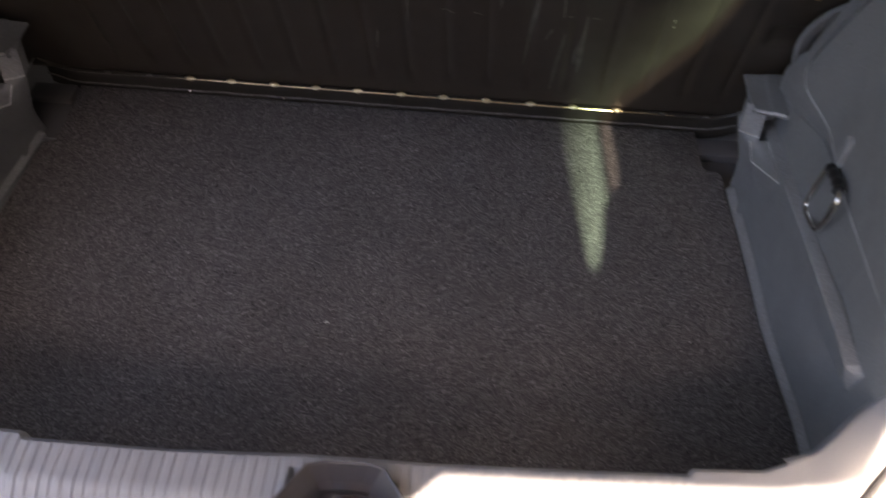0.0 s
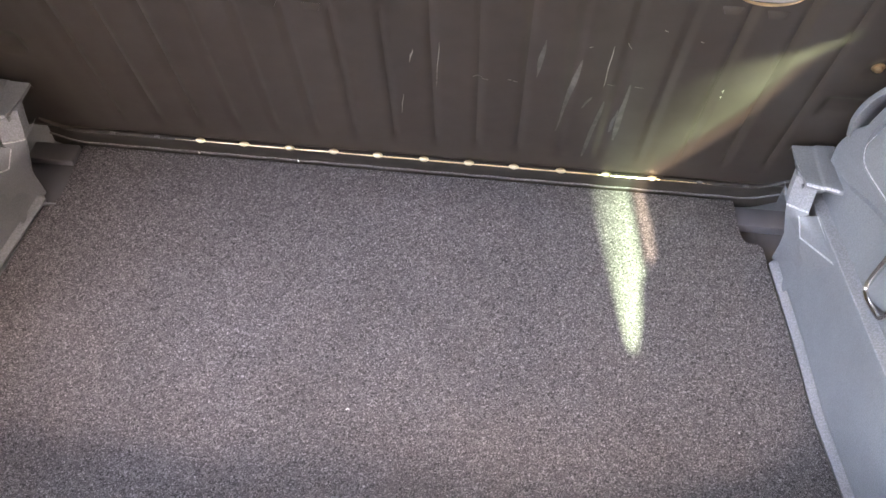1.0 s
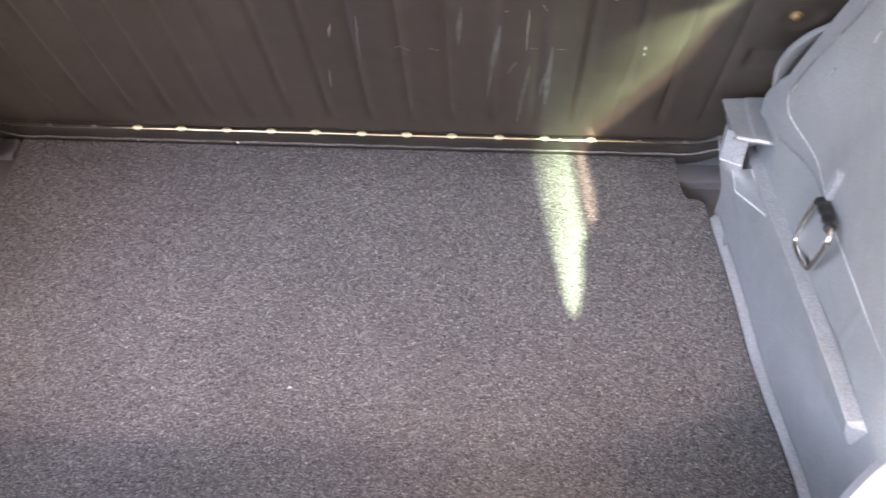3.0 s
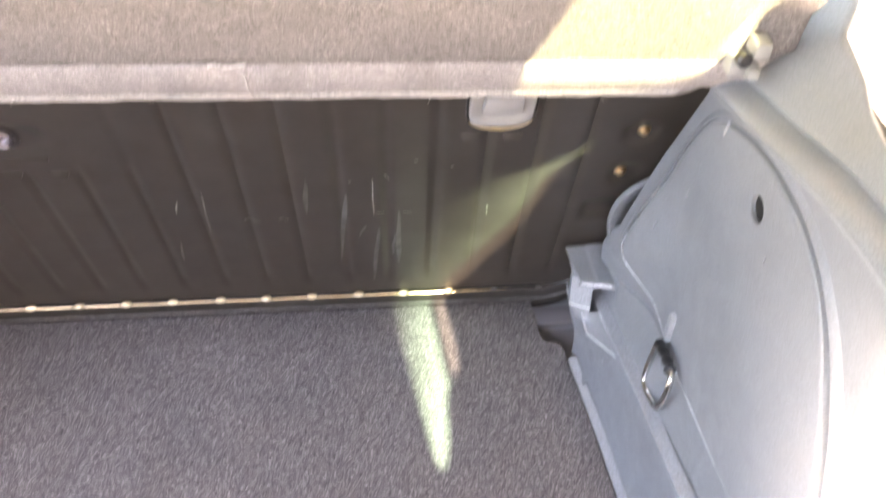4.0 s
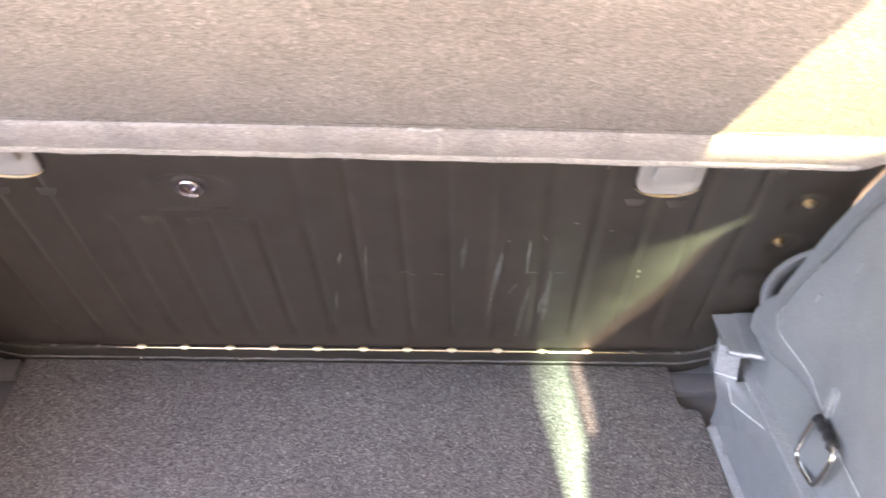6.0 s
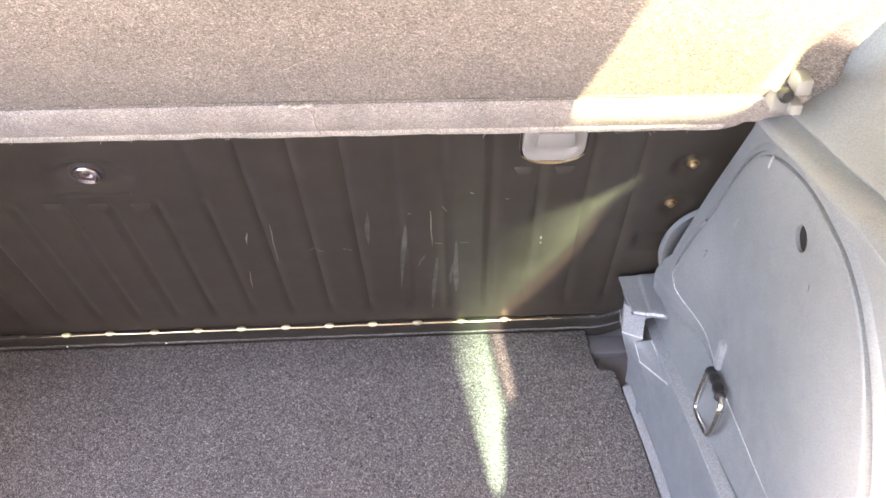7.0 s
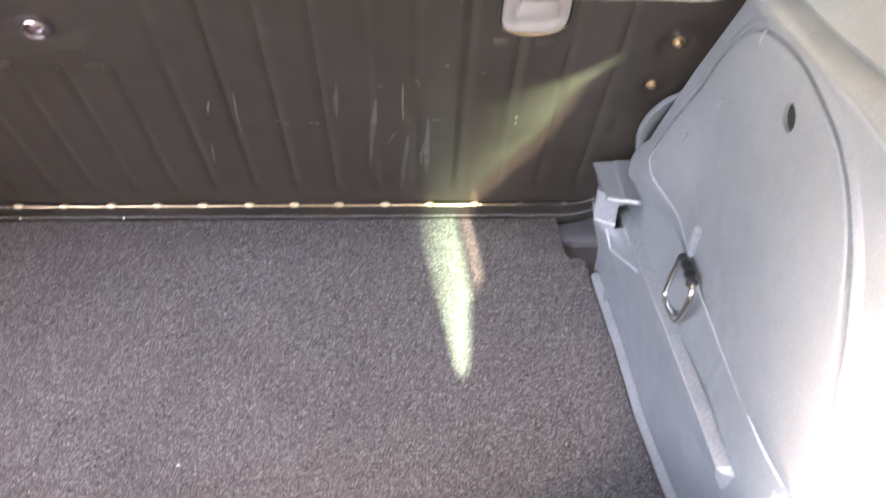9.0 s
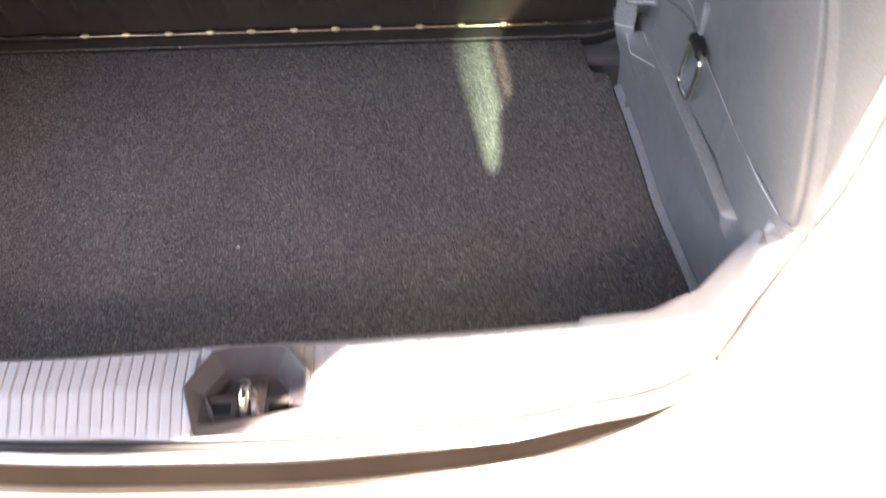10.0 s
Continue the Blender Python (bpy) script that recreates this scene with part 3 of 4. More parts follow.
def side_trim(s):
    """A moulded side lining; s = 1 right, -1 the mirrored left one."""
    def at(x, y, z):
        return Vector((x if s > 0 else -0.04 - x, y, z))

    trim = thing("side_trim", at(0.52, -0.3, 0.0), "grey grained plastic boot side lining with a service lid", "trim panel", "side linings of the boot")
    def heights(y):
        """Heights of one upright section: close together at the ledges and the crest."""
        za, zb, zc, zt = ridge_a(y), ridge_b(y), crest(y), trim_top(y)

        def steps(a, b, n):
            return [a + (b - a) * i / (n - 1) for i in range(n)]

        out = [0.0, 0.002, 0.0035, 0.005, 0.0065, 0.008] + steps(0.012, za - 0.002, 12) + [za - 0.0005, za, za + 0.0006, za + 0.0012, za + 0.0018, za + 0.0026]
        out += steps(za + 0.006, zb - 0.003, 8) + [zb - 0.001, zb, zb + 0.0007, zb + 0.0014, zb + 0.0022]
        return out + steps(zb + 0.006, zc - 0.045, 50) + steps(zc - 0.042, zc + 0.012, 26) + steps(min(zc + 0.015, zt - 0.004), zt, 8)

    rows = [[] for _ in heights(-0.2)]
    for k in range(121):
        f = k / 120
        nominal = heights(-0.09 - 0.418 * f)
        for i, z0 in enumerate(nominal):
            y = front_y(z0) + (-0.508 - front_y(z0)) * f
            z = heights(y)[i]
            rows[i].append(at(wall_x(y, z), y, z))
    for row in rows:
        p = row[0]
        row.insert(0, p + Vector((0.035 * s, 0.012, 0)))
        row.insert(1, p + Vector((0.004 * s, 0.004, 0)))
    body = part("lining", sheet(rows), PLASTIC, trim)
    solid(body, 0.003, -1.0 if s > 0 else 1.0)
    # service lid with a finger hole
    hy, hz, hr = -0.298, 0.457, 0.0115
    ring = spline([(0, y, z) for y, z in LID], 8, True)
    n = len(ring)
    loops = []
    for push, q, out in ((0.012, 1, -0.0004), (0.0058, 1, 0.0034), (0.0042, 1, 0.0034), (0.0037, 1, 0.0002), (0.0004, 1, 0.0002), (-0.0002, 1, 0.0045), (-0.0012, 1, 0.0052), (-0.004, 1, 0.0055), (-0.004, 0.85, 0.0055), (-0.004, 0.7, 0.0055), (-0.004, 0.55, 0.0055), (-0.004, 0.4, 0.0055), (-0.004, 0.25, 0.0055), (-0.004, 0.1, 0.0055), (-0.004, 0.0, 0.005), (-0.004, 0.0, -0.004)):
        loop = []
        for i, p in enumerate(ring):
            along = (ring[(i + 1) % n] - ring[i - 1]).normalized()
            a = math.atan2(p.z - hz, p.y - hy)
            y0, z0 = hy + hr * math.cos(a), hz + hr * math.sin(a)
            py, pz = p.y + along.z * push, p.z - along.y * push
            y, z = y0 + (py - y0) * q, z0 + (pz - z0) * q
            loop.append(at(wall_x(y, max(z, ridge_b(y) + 0.004)) - out, y, z))
        loops.append(loop + [loop[0]])
    lid = part("service_lid", sheet(loops), PLASTIC, trim, "flush grey service lid with a finger hole")
    hx = wall_x(hy, hz) - 0.0012
    hole = [at(hx, hy + 0.0135 * math.cos(k * math.tau / 24), hz + 0.0135 * math.sin(k * math.tau / 24)) for k in range(24)]
    # black disc behind the hole stands for the shade inside
    part("finger_hole", plate(hole if s > 0 else hole[::-1], -0.0004), BLACK_HOLE, lid, "black disc standing for the shade in the finger hole", smooth=False)
    # small moulded nibs on the lid, coloured paler for their glints
    for y, z in ((-0.222, 0.474), (-0.146, 0.331), (-0.192, 0.375), (-0.163, 0.304)):
        x = wall_x(y, z) - 0.005
        part("nib", tube([at(x - 0.0005, y, z + 0.009), at(x - 0.0014, y + 0.002, z), at(x - 0.0005, y + 0.003, z - 0.007)], 0.0013, 6), SCUFFED_LIT, lid)
    # nicks in the lower wall and the lid
    if s > 0:
        for y, z, dy, dz in ((-0.155, 0.084, -0.009, -0.004), (-0.145, 0.026, -0.001, 0.007), (-0.150, 0.033, -0.001, 0.005), (-0.264, 0.075, -0.002, 0.005), (-0.335, 0.443, -0.001, -0.009)):
            x = min(wall_x(y, z), wall_x(y + dy, z + dz)) - (0.0062 if z > 0.2 else 0.0012)
            part("nick", tube([at(x, y, z), at(x - 0.0002, y + dy / 2, z + dz / 2), at(x, y + dy, z + dz)], [0.0003, 0.0006, 0.0002], 5), SCUFFED_LIT, trim, "small pale nick")
    # seat corner block: a core, an overhanging flap, a stop under it and a slanted web
    prof = [(-0.066, 0.150, 0.450), (-0.070, 0.120, 0.449), (-0.080, 0.103, 0.453), (-0.076, 0.070, 0.460), (-0.080, 0.02, 0.470), (-0.084, -0.004, 0.476)]
    loops = [[at(x + 0.004, y + 0.014, z) for y, z, x in prof], [at(x, y + 0.004, z) for y, z, x in prof], [at(x + 0.004, y, z) for y, z, x in prof], [at(x + 0.022, y, z) for y, z, x in prof], [at(x + 0.065, y - 0.004, z) for y, z, x in prof]]
    blk = part("corner_block", sheet(loops), PLASTIC, trim, "stepped grey corner moulding")

    def grid(corners, n, m, bulge=0.0, lift_from=2.0, lift_by=0.0):
        """Points of a patch between four corners, bulged along z, with a raised band past a share of its width."""
        p, q, r, t = (Vector(c) for c in corners)
        out = []
        for i in range(n + 1):
            u = i / n
            row = []
            for j in range(m + 1):
                v = j / m
                w = p.lerp(q, u).lerp(t.lerp(r, u), v)
                row.append(at(w.x, w.y, w.z + bulge * 4 * v * (1 - v) + lift_by * ease(lift_from - 0.03, lift_from + 0.03, u)))
            out.append(row)
        return out

    tip, back, front, nose = (0.436, -0.046, 0.157), (0.484, -0.044, 0.157), (0.482, -0.1140, 0.159), (0.4445, -0.0985, 0.154)
    rows = grid((tip, back, front, nose), 24, 8, -0.003, 0.52, 0.0016)
    down = Vector((0, 0.002, -0.007))
    rows = [[row[0] + down] + row + [row[-1] + Vector((0, -0.0022, -0.0010)), row[-1] + Vector((0, -0.0034, -0.0034)), row[-1] + Vector((0, -0.0030, -0.0064)), row[-1] + Vector((0, 0.004, -0.0085))] for row in rows]
    rows = [[p + Vector((0.001 * s, 0.002, -0.006)) for p in rows[0]]] + rows
    flap = part("flap", sheet(rows), PLASTIC, blk, "overhanging grey flap with a raised band")
    # glint of the flap's front edge, put in as a pale bead
    part("flap_edge", tube([row[-4] + Vector((0, -0.0002, -0.0006)) for row in rows[2:24]], [0.0010] + [0.0019] * 20 + [0.0010], 8), GLINT_EDGE, flap, "pale strip standing for an edge glint")
    face = [(0.4385, -0.086, 0.149), (0.4615, -0.099, 0.149), (0.4590, -0.1110, 0.1165), (0.4365, -0.0975, 0.1130)]
    rows = grid(face, 6, 6)
    rows = [[row[0] + Vector((0, 0.02, 0))] + row + [row[-1] + Vector((0.0005 * s, 0.0015, -0.0018)), row[-1] + Vector((0.001 * s, 0.02, -0.003))] for row in rows]
    rows = [[p + Vector((0.003 * s, 0.020, 0)) for p in rows[0]]] + rows + [[p + Vector((-0.001 * s, 0.022, 0)) for p in rows[-1]]]
    stop = part("stop", sheet(rows), SCUFFED_LIT, blk, "speckled lighter stop under the flap")
    # glint under the stop, put in as a pale bead
    part("stop_edge", tube([at(0.4365, -0.0982, 0.1128), at(0.447, -0.1045, 0.1142), at(0.4588, -0.1115, 0.1163)], 0.0014, 8), GLINT_EDGE, stop, "pale strip standing for an edge glint")
    # cheek below the stop, running down to the carpet
    cheek = [(0.1138, ((0.4362, -0.0983), (0.4470, -0.1046), (0.4590, -0.1116))), (0.1085, ((0.4372, -0.0977), (0.4430, -0.1065), (0.4500, -0.1120))), (0.098, ((0.4395, -0.0975), (0.4460, -0.1100), (0.4530, -0.1185))), (0.085, ((0.4430, -0.0980), (0.4500, -0.1120), (0.4575, -0.1240))), (0.060, ((0.4500, -0.0970), (0.4560, -0.1120), (0.4630, -0.1280))), (0.030, ((0.4535, -0.0930), (0.4585, -0.1060), (0.4650, -0.1200))), (-0.004, ((0.4560, -0.0850), (0.4600, -0.0980), (0.4650, -0.1100)))]
    rows = []
    for z, pts in cheek:
        row = [at(x, y, z) for x, y in pts]
        end = at(wall_x(-0.146, z) + 0.002, -0.146, z) if z < 0.08 else row[-1] + Vector((0.002 * s, -0.0002, -0.001))
        rows.append([row[0] + Vector((0.020 * s, 0.022, 0)), row[0] + Vector((0.0012 * s, 0.0025, 0))] + row + [end])
    part("cheek", sheet(rows), PLASTIC, blk)
    web = [(0.4500, -0.1122, 0.1090), (0.4700, -0.1130, 0.1125), (0.4775, -0.1870, 0.1165), (0.4575, -0.1240, 0.0850)]
    part("web", sheet(grid(web, 6, 8, -0.0015)), PLASTIC, blk, "slanted grey web")
    low = [Vector(web[3]).lerp(Vector(web[2]), k / 12) for k in range(13)]
    part("web_skirt", sheet([[at(p.x, p.y, p.z), at(p.x + 0.0005, p.y - 0.001, p.z - 0.002), at(max(p.x + 0.001, wall_x(p.y - 0.004, p.z - 0.04) + 0.0012), p.y - 0.004, p.z - 0.04)] for p in low]), PLASTIC, blk)
    # pale strips stand for the highlights on the web's edges
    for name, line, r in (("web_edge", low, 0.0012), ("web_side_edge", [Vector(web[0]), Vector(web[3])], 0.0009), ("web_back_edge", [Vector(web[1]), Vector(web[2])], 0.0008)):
        part(name, tube([at(p.x, p.y, p.z + 0.0002) for p in line], r, 8), GLINT_EDGE, blk, "lighter strip standing for an edge highlight")
    # ledge, lid line and floor lip, coloured paler for the light they catch
    ys = [-0.088 - 0.361 * k / 40 for k in range(41)]
    rows, under = [], []
    for y in ys:
        za, xi = ridge_a(y), track([(-0.45, 0.4935), (-0.27, 0.4825), (-0.10, 0.4690)], y)
        rows.append([at(xi + u, y, za + d) for u, d in ((0.0000, -0.0012), (0.0006, 0.0004), (0.0030, 0.0012), (0.0085, 0.0024), (0.0135, 0.0034))])
        under.append([at(wall_x(y, za - 0.045) - 0.0004, y, za - 0.045), at(min(xi + 0.004, wall_x(y, za - 0.02)), y, za - 0.020), at(xi + 0.0003, y, za - 0.0012)])
    part("ledge", sheet(rows), SCUFFED_LIT, trim, "ledge coloured lighter for the light it catches")
    part("ledge_underside", sheet(under), PLASTIC, trim)
    end, last = under[-1] + rows[-1], ys[-1]
    out = Vector((0.004 * s, -0.004, -0.002))
    part("ledge_end", sheet([[p for p in end], [p + out for p in end], [p + out * 2 + Vector((0.012 * s, 0, 0)) for p in end]]), SCUFFED_LIT, trim)
    turn = spline([(0, -0.130, 0.262), (0, -0.1245, 0.234), (0, -0.1325, 0.2165), (0, -0.175, 0.2075), (0, -0.236, 0.2040)], 6)
    # pale lines stand for the glints round the lid
    part("lid_edge", tube([at(wall_x(p.y, p.z) - 0.0056, p.y, p.z) for p in turn], [0.0003 + 0.0004 * math.sin(math.pi * k / (len(turn) - 1)) for k in range(len(turn))], 6), GLINT_EDGE, trim, "pale line standing for the glint on the lid corner")
    part("lid_line", tube([at(wall_x(y, ridge_b(y) + 0.004) - 0.0040, y, ridge_b(y) - 0.0005) for y in [-0.24 - 0.250 * k / 30 for k in range(31)]], [0.0007 + 0.0003 * k / 30 for k in range(31)], 6), GLINT_EDGE, trim, "pale line standing for the highlight on the lower lid edge")
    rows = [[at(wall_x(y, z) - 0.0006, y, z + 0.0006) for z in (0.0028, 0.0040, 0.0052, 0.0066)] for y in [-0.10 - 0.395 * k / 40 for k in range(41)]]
    part("floor_lip", sheet(rows), SCUFFED_LIT, trim, "lip along the carpet, coloured lighter for the light it catches")
    # filler tray in the carpet's notch
    if s > 0:
        part("corner_tray", box(0.405, 0.500, -0.084, -0.002, -0.034, -0.018, 0.002), TRAY, trim, "dark grey plastic tray")
        part("tray_step", box(0.410, 0.490, -0.036, -0.004, -0.020, -0.004, 0.003), TRAY, trim)
    else:
        part("corner_tray", box(-0.545, -0.472, -0.104, -0.006, -0.014, -0.004, 0.002), TRAY, trim, "dark grey plastic tray")
        part("tray_step", box(-0.540, -0.476, -0.034, -0.002, -0.006, 0.006, 0.003), TRAY, trim)
        part("tray_edge", box(-0.499, -0.474, -0.106, -0.1035, -0.006, 0.001, 0.0008), SCUFFED_LIT, trim, "pale tray edge")
    # rounded arch of the seat stop behind the trim
    edge = spline([(0.474, -0.086, 0.215), (0.471, -0.085, 0.240), (0.476, -0.087, 0.268), (0.488, -0.093, 0.294), (0.503, -0.103, 0.316), (0.515, -0.116, 0.345)], 4)
    rows = [[at(p.x - 0.002, p.y + 0.004, p.z), at(p.x, p.y, p.z - 0.001), at(p.x + 0.007, p.y + 0.001, p.z - 0.005), at(p.x + 0.014, p.y + 0.008, p.z - 0.008), at(p.x + 0.040, p.y + 0.020, p.z - 0.012)] for p in edge]
    solid(part("arch", sheet(rows), PLASTIC, trim), 0.004, 0.0)
    return trim


side_trim(1)
side_trim(-1)


def lashing_ring(s):
    """A wire lashing eye on its bracket, hanging from the side lining."""
    def at(x, y, z):
        return Vector((x if s > 0 else -0.04 - x, y, z))

    ob = thing("lashing_ring", at(0.50, -0.235, 0.22), "chromed wire lashing ring hanging from the side lining", "lashing ring", "lashing rings of the boot")
    part("bracket", box(*sorted((at(0.498, 0, 0).x, at(0.512, 0, 0).x)), -0.240, -0.229, 0.212, 0.252, 0.003), SCUFFED_LIT, ob, "grey plastic bracket")
    loop = [(0.494, -0.234, 0.206), (0.492, -0.262, 0.217), (0.490, -0.285, 0.222), (0.488, -0.292, 0.212), (0.488, -0.290, 0.186), (0.488, -0.283, 0.161), (0.489, -0.268, 0.150), (0.490, -0.245, 0.139), (0.491, -0.232, 0.139), (0.492, -0.228, 0.154), (0.493, -0.230, 0.184)]
    wire = part("wire", tube([tuple(at(p.x + 0.002, p.y, p.z)) for p in spline(loop, 6, True)], 0.0035, 10, True), CHROME, ob, "bright chromed wire")
    grip = spline([(0.494, -0.236, 0.207), (0.492, -0.262, 0.217), (0.490, -0.282, 0.222)], 5)
    part("sleeve", tube([tuple(at(p.x + 0.002, p.y, p.z)) for p in grip], [0.0050 + 0.0014 * (k % 3 == 0) for k in range(len(grip))], 10), DARK, wire, "ribbed black sleeve")
    return ob


lashing_ring(1)
lashing_ring(-1)

# ---- sill, seal and body ----
# half of the opening's edge: x, inner y, outer y, height
SILL_EDGE = [(0.0, -0.592, -0.678, 0.170), (0.11, -0.589, -0.676, 0.170), (0.25, -0.581, -0.663, 0.170), (0.338, -0.575, -0.648, 0.170), (0.342, -0.570, -0.647, 0.171), (0.405, -0.565, -0.632, 0.171), (0.46, -0.540, -0.612, 0.172)]


LEFT_EDGE = [(-0.50, -0.545), (-0.46, -0.574), (-0.40, -0.594), (-0.33, -0.597), (-0.263, -0.597), (-0.258, -0.603), (-0.12, -0.600), (0.0, -0.592)]


def edge_at(x):
    if x >= 0:
        return [track([(e[0], e[k]) for e in SILL_EDGE], x) for k in (1, 2, 3)]
    yi = track(LEFT_EDGE, x)
    return [yi, yi - 0.086 + 0.012 * ease(0.02, 0.10, -x) + 0.008 * ease(0.2, 0.5, -x), 0.170]


def sill():
    ob = thing("sill_cover", (0, -0.63, 0.1), "ribbed grey plastic load sill cover", "sill cover")
    xs = [-0.50 + 0.00125 * i for i in range(754)]
    rows = []
    for x in xs:
        yi, yo, h = edge_at(x)
        ribbed = 1 if abs(x + 0.01) < 0.345 else 0
        rib = 0.0014 * ribbed * ease(0.0040, 0.0047, abs(((x / 0.0104) % 1) - 0.5) * 0.0104)
        ym = yi + 0.55 * (yo - yi)
        row = [(x, yi + 0.004, 0.0), (x, yi + 0.002, h - 0.012), (x, yi, h - 0.004), (x, yi - 0.004, h)]
        row += [(x, yi + (ym - yi) * k, h + 0.001 - rib) for k in (0.12, 0.3, 0.45, 0.55, 0.65, 0.8, 0.97)]
        row += [(x, ym + (yo - ym) * k, h - 0.016 * k - rib * (1 - ease(0.8, 0.95, k))) for k in (0.08, 0.2, 0.3, 0.4, 0.55, 0.65, 0.75, 0.97)]
        row += [(x, yo - 0.003, h - 0.020), (x, yo - 0.003, h - 0.05)]
        dip = ease(-0.014, -0.008, x) * (1 - ease(0.080, 0.086, x))
        rows.append([(px, py, pz - 0.032 * dip * (1 - ease(-0.618, -0.610, py)) * ease(-0.677 + 0.145 * (px + 0.01), -0.669 + 0.145 * (px + 0.01), py)) for px, py, pz in row])
    part("cover", sheet(rows), SILL, ob)
    # corner covers sweep up into the side linings
    for s in (1, -1):
        inner = spline([(0.425, -0.556, 0.1690), (0.440, -0.551, 0.1712), (0.456, -0.543, 0.172), (0.502, -0.500, 0.178), (0.530, -0.484, 0.20), (0.550, -0.486, 0.25), (0.556, -0.484, 0.33), (0.560, -0.472, 0.42), (0.556, -0.440, 0.51)], 6)
        outer = spline([(0.425, -0.626, 0.156), (0.440, -0.620, 0.161), (0.456, -0.614, 0.165), (0.504, -0.556, 0.172), (0.562, -0.494, 0.20), (0.584, -0.476, 0.26), (0.590, -0.470, 0.33), (0.594, -0.464, 0.42), (0.600, -0.440, 0.51)], 6)
        rows = []
        for p, q in zip(inner, outer):
            row = [p + Vector((0.004, 0.012, -0.02)), p] + [p.lerp(q, k) + Vector((0, -0.004, 0.006)) * math.sin(math.pi * k) for k in (0.1, 0.3, 0.5, 0.7, 0.9)] + [q, q + Vector((0.004, 0.002, -0.02))]
            rows.append([v if s > 0 else Vector((-0.04 - v.x, v.y, v.z)) for v in row])
        cover = part("corner_cover", sheet(rows), SILL, ob)

        def flat(points, z):
            points = [Vector((x if s > 0 else -0.04 - x, y, z)) for x, y in points]
            return points if s > 0 else points[::-1]

        part("end_cap", plate(flat([(0.520, -0.495), (0.554, -0.502), (0.582, -0.474), (0.536, -0.470)], 0.190), 0.013, 0.002), SILL, cover, "pale moulded step at the sill's end")
        # shade band below the step, put in as a grey slab
        part("cap_shade", plate(flat([(0.514, -0.505), (0.545, -0.512), (0.555, -0.499), (0.521, -0.493)], 0.176), 0.0135, 0.0015), PLASTIC, cover, "grey slab standing for the shade under the step")
    return ob


sill()


def latch():
    ob = thing("latch_striker", (0.036, -0.64, 0.17), "black plastic latch surround with a steel striker on the sill", "latch")
    top = [(-0.020, -0.640), (0.003, -0.607), (0.020, -0.602), (0.060, -0.601), (0.073, -0.604), (0.092, -0.627), (0.093, -0.660), (-0.010, -0.675)]
    cx, cy = 0.036, -0.642
    loops = []
    for q, z in ((1.02, 0.150), (1.0, 0.178), (0.97, 0.181), (0.93, 0.180), (0.70, 0.166), (0.62, 0.156), (0.60, 0.148), (0.4, 0.146), (0.02, 0.146)):
        loops.append([(cx + (x - cx) * q, cy + (y - cy) * q, z + (0.004 if y > -0.63 and q > 0.75 else 0) - (0.012 * ease(-0.645, -0.672, y) if q > 0.65 else 0)) for x, y in top + top[:1]])
    shell = part("surround", sheet(loops), LATCH, ob, smooth=False)
    for x in (0.010, 0.064):
        pocket = part("screw_pocket", box(x - 0.015, x + 0.015, -0.662, -0.640, 0.144, 0.157, 0.003), LATCH, shell)
        # solid black block stands for the shade in the screw hole
        part("screw_hole", box(x - 0.010, x + 0.010, -0.657, -0.646, 0.150, 0.1575, 0.001), BLACK_HOLE, pocket, "black block standing for the shade in a hole")
        part("screw_shelf", box(x - 0.012, x + 0.012, -0.645, -0.639, 0.155, 0.160, 0.002), LATCH, pocket)
    bow = spline([(0.036, -0.660, 0.146), (0.036, -0.659, 0.166), (0.036, -0.651, 0.177), (0.036, -0.641, 0.178), (0.036, -0.634, 0.169), (0.036, -0.633, 0.146)], 5)
    part("striker", tube(bow, 0.0056, 12), CHROME, ob, "bright steel striker loop")
    part("striker_foot", box(0.026, 0.050, -0.672, -0.620, 0.144, 0.1505, 0.002), LOCK_STEEL, ob, "dull steel striker plate")
    return ob


latch()

half = [(0.0, -0.686, 0.157), (0.11, -0.684, 0.157), (0.25, -0.672, 0.157), (0.34, -0.657, 0.158), (0.405, -0.644, 0.159), (0.46, -0.612, 0.160), (0.510, -0.556, 0.165), (0.551, -0.510, 0.177), (0.580, -0.484, 0.20), (0.594, -0.470, 0.240), (0.601, -0.462, 0.31), (0.605, -0.457, 0.40), (0.612, -0.440, 0.50), (0.640, -0.38, 0.545), (0.66, -0.30, 0.560), (0.66, -0.22, 0.58), (0.64, -0.16, 0.64), (0.60, -0.09, 0.76), (0.57, -0.02, 0.92)]
RIM = [Vector((-0.04 - x, y, z)) for x, y, z in half[:0:-1]] + [Vector(p) for p in half]
seal = thing("weatherstrip", (-0.02, -0.68, 0.15), "black rubber weatherstrip round the hatch opening", "weatherstrip")
LINE = spline(RIM, 5)
SIDE = [p for p in LINE if p.x > 0.455], [p for p in LINE if p.x < -0.495]
part("bottom_run", tube([p - Vector((0, -0.002, 0.005)) for p in LINE if -0.495 <= p.x <= 0.455], 0.0045, 10), RUBBER, seal)
for run in SIDE:
    lifted = [p + Vector((0, -0.003, 0.0045)) * (1 - ease(0.20, 0.26, p.z)) for p in run]
    part("side_run", tube(lifted, [0.0040 + 0.0035 * ease(0.2, 0.26, p.z) for p in run], 10), RUBBER, seal)


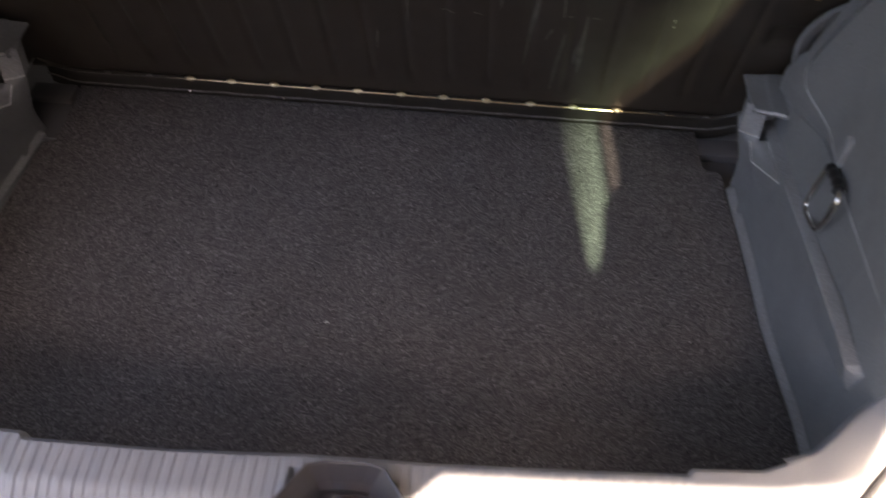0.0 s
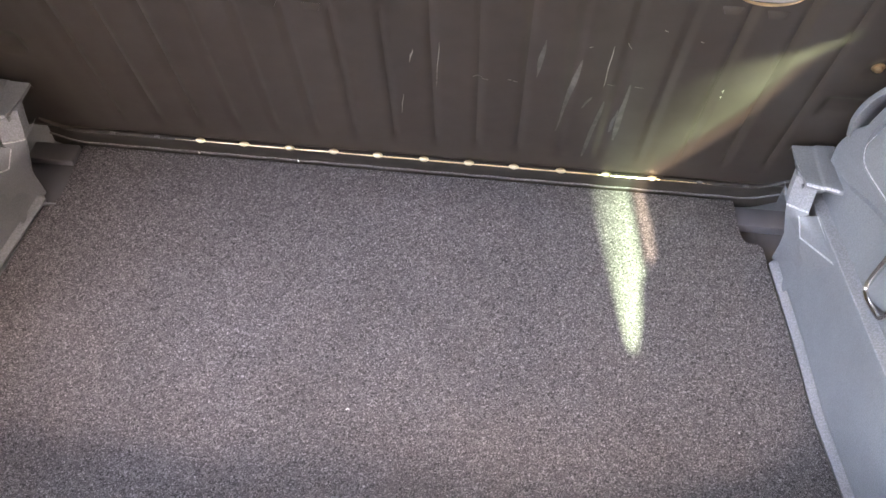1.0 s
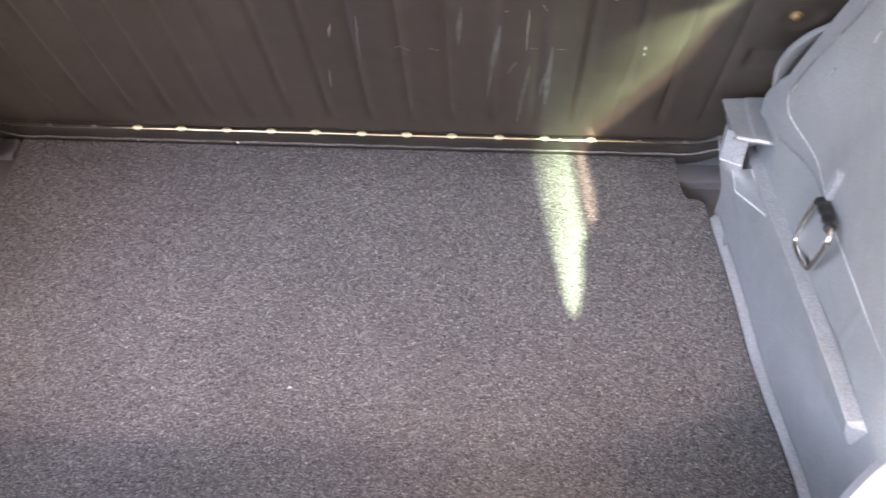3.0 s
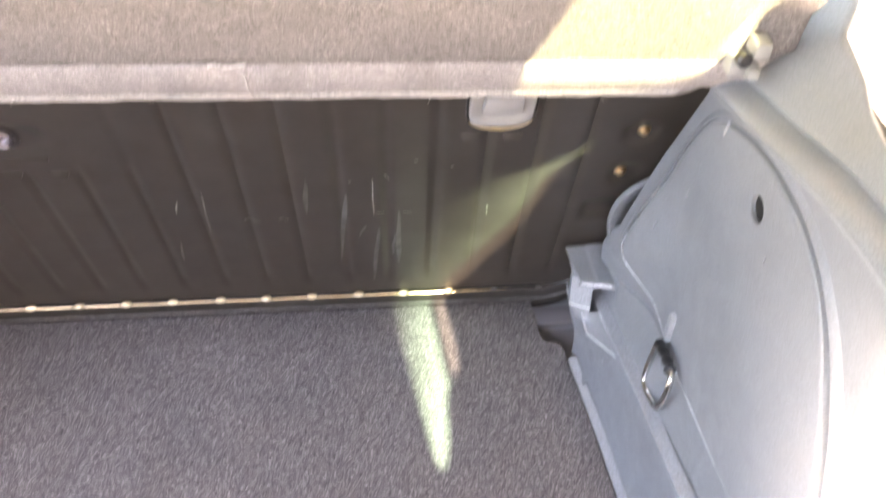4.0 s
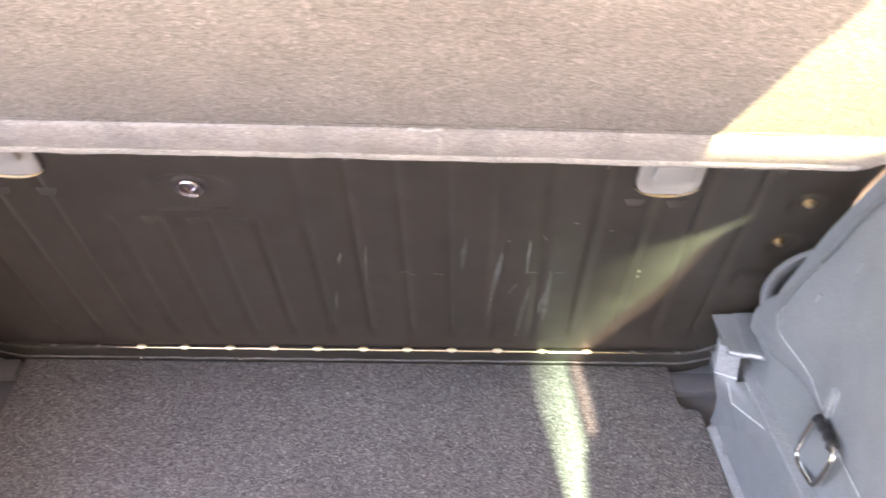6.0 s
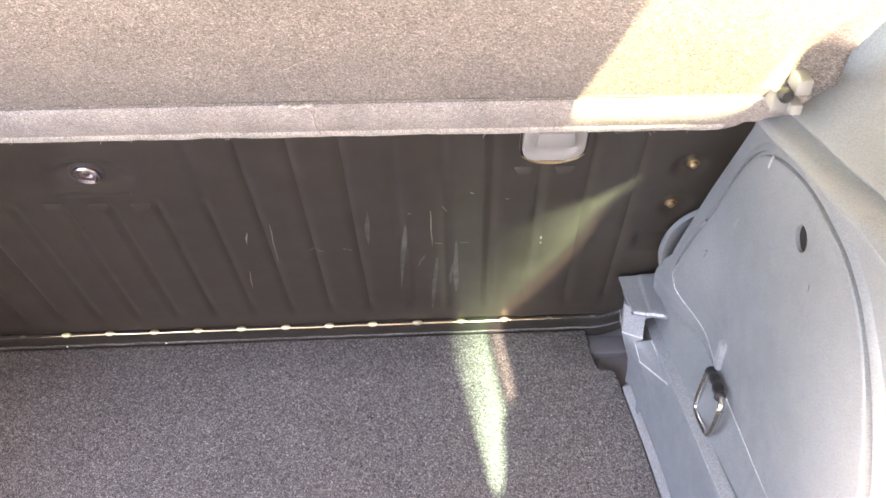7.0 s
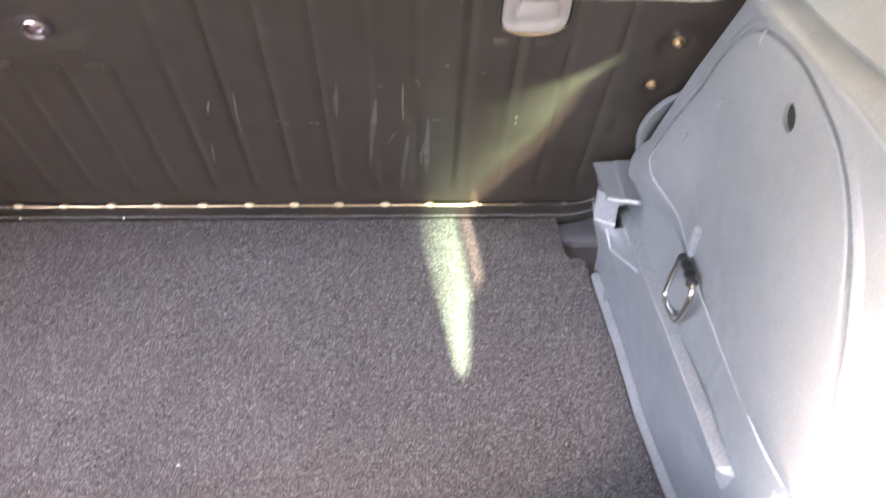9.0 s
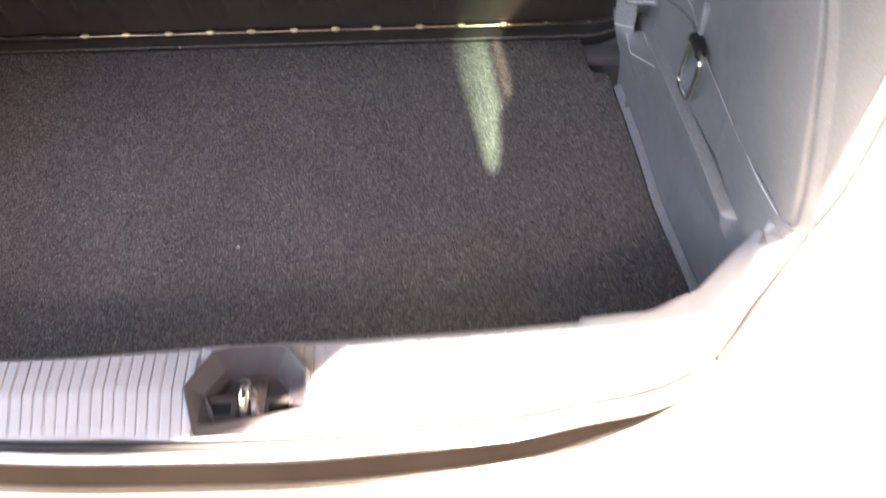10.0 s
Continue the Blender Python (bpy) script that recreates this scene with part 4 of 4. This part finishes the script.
def body_shell():
    """Painted body round the opening: an inner flange with its drain channel, and the outer skin down to the bumper."""
    ob = thing("car_body", (-0.02, -0.72, 0.10), "glossy silver beige metallic car body round the hatch opening", "car body")
    prof = [(0.008, 0.0030), (0.002, 0.0050), (0.000, 0.0075), (0.001, 0.010), (0.004, 0.013), (0.009, 0.0165), (0.017, 0.024), (0.028, 0.034), (0.032, 0.039), (0.034, 0.044), (0.038, 0.060), (0.054, 0.085), (0.066, 0.12), (0.10, 0.165), (0.18, 0.21), (0.42, 0.21)]

    def sweep(some, top=9.0, taper=False):
        rows = []
        for p in [q for q in spline(RIM, 5) if q.z < top]:
            thin = 1 - 0.85 * ease(0.30, 0.47, abs(p.x + 0.02)) if taper else 1
            low = 1 - ease(0.15, 0.30, p.z)
            hand = math.copysign(1, p.x + 0.02)
            out = Vector((hand * (1 - low), 0, -0.25 * (1 - low) - 0.75 * low)).normalized()
            back = Vector((0.25 * hand * (1 - low), -1, 0.0)).normalized()
            rows.append([p + out * (some[0][0] + (a - some[0][0]) * thin) + back * (some[0][1] + (b - some[0][1]) * thin) for a, b in some])
        return sheet(rows)

    solid(part("flange", sweep(prof[:5]), PAINT, ob), 0.003, 0.0)
    solid(part("side_flange", sweep(prof[4:8]), PAINT, ob), 0.002, -1.0)
    solid(part("sill_strip", sweep([(a - 0.0015, b - 0.0015) for a, b in prof[4:8]], 0.1605, True), STRIP, ob, "glossy dark brown strip"), 0.003, 0.0)
    solid(part("bumper_skin", sweep(prof[7:]), PAINT, ob, "glossy painted bumper"), 0.003, 0.0)
    # shoulder of each rear quarter, outside the lining
    for hand in (1, -1):
        sec = [(0.566, 0.520), (0.574, 0.545), (0.600, 0.555), (0.66, 0.545), (0.74, 0.505), (0.79, 0.465), (0.82, 0.41), (0.83, 0.25), (0.82, 0.0)]
        rows = [[(x if hand > 0 else -0.04 - x, -0.40 + 0.05 * i, z) for x, z in sec] for i in range(33)]
        solid(part("quarter_panel", sheet(rows), PAINT, ob, "glossy painted rear quarter"), 0.003, 0.0)
    return ob


body_shell()


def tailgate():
    """Unseen raised tailgate: pressed skin, inner lining, tinted lights cut to shape sun patches."""
    ob = thing("tailgate", (0, -0.25, 1.2), "unseen silver beige tailgate raised open, openings cut to shape the sun patches", "tailgate")

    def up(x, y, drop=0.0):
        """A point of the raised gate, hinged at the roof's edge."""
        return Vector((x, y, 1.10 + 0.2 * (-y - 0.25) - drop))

    # outline set by where its shadow must end on sill and lining
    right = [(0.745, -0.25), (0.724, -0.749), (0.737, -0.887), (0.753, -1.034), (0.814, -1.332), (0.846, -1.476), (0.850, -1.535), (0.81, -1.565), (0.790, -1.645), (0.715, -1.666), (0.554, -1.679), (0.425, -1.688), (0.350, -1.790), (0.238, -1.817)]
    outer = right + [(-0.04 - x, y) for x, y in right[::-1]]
    # openings trace the sun patches: tapering rear light, its pinkish margin, small corner light
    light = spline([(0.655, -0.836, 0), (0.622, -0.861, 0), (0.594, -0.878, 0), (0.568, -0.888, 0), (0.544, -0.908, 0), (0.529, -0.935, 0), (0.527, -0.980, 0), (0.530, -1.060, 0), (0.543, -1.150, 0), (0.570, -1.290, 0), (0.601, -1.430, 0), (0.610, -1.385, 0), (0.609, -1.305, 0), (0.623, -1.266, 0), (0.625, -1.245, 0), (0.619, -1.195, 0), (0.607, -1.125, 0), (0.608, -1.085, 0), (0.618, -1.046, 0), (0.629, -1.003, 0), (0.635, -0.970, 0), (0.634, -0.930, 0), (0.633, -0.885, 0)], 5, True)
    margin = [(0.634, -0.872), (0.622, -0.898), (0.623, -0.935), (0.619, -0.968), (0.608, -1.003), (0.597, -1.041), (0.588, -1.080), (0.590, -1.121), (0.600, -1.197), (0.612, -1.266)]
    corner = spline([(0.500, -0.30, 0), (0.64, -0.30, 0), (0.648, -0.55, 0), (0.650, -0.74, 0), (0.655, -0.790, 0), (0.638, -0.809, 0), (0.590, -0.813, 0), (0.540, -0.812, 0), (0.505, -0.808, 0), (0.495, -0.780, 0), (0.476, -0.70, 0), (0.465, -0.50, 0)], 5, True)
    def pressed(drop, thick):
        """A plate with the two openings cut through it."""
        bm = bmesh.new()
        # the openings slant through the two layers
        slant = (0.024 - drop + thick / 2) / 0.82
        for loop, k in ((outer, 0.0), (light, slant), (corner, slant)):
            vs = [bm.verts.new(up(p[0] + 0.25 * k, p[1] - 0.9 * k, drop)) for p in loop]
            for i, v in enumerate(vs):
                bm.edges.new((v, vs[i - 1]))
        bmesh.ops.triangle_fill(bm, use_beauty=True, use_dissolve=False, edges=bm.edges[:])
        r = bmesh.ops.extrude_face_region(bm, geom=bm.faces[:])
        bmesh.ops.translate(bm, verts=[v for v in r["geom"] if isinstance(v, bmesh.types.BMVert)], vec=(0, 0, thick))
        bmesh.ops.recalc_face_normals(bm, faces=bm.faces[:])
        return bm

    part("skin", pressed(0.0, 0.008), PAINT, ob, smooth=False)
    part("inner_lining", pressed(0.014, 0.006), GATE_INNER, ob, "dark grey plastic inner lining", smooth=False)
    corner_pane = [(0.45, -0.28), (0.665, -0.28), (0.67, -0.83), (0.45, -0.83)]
    part("corner_filter", plate([up(x, y, 0.024) for x, y in corner_pane[::-1]], 0.004), PALE_FILTER, ob, "pale pane added to colour the shelf's sun patch", smooth=False)
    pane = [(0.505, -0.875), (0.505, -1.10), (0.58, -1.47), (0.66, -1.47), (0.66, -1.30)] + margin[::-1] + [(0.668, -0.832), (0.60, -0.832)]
    part("window", plate([up(x, y, 0.024) for x, y in pane], 0.004), GLASS, ob, "green glass graded to tint the sun patch", smooth=False)
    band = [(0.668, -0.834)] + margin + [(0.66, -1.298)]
    part("margin_filter", plate([up(x, y, 0.024) for x, y in band], 0.004), PINK_FILTER, ob, "pinkish pane added to colour the outer sliver of sun", smooth=False)
    # strut is unseen, set so its shadow splits the floor patch
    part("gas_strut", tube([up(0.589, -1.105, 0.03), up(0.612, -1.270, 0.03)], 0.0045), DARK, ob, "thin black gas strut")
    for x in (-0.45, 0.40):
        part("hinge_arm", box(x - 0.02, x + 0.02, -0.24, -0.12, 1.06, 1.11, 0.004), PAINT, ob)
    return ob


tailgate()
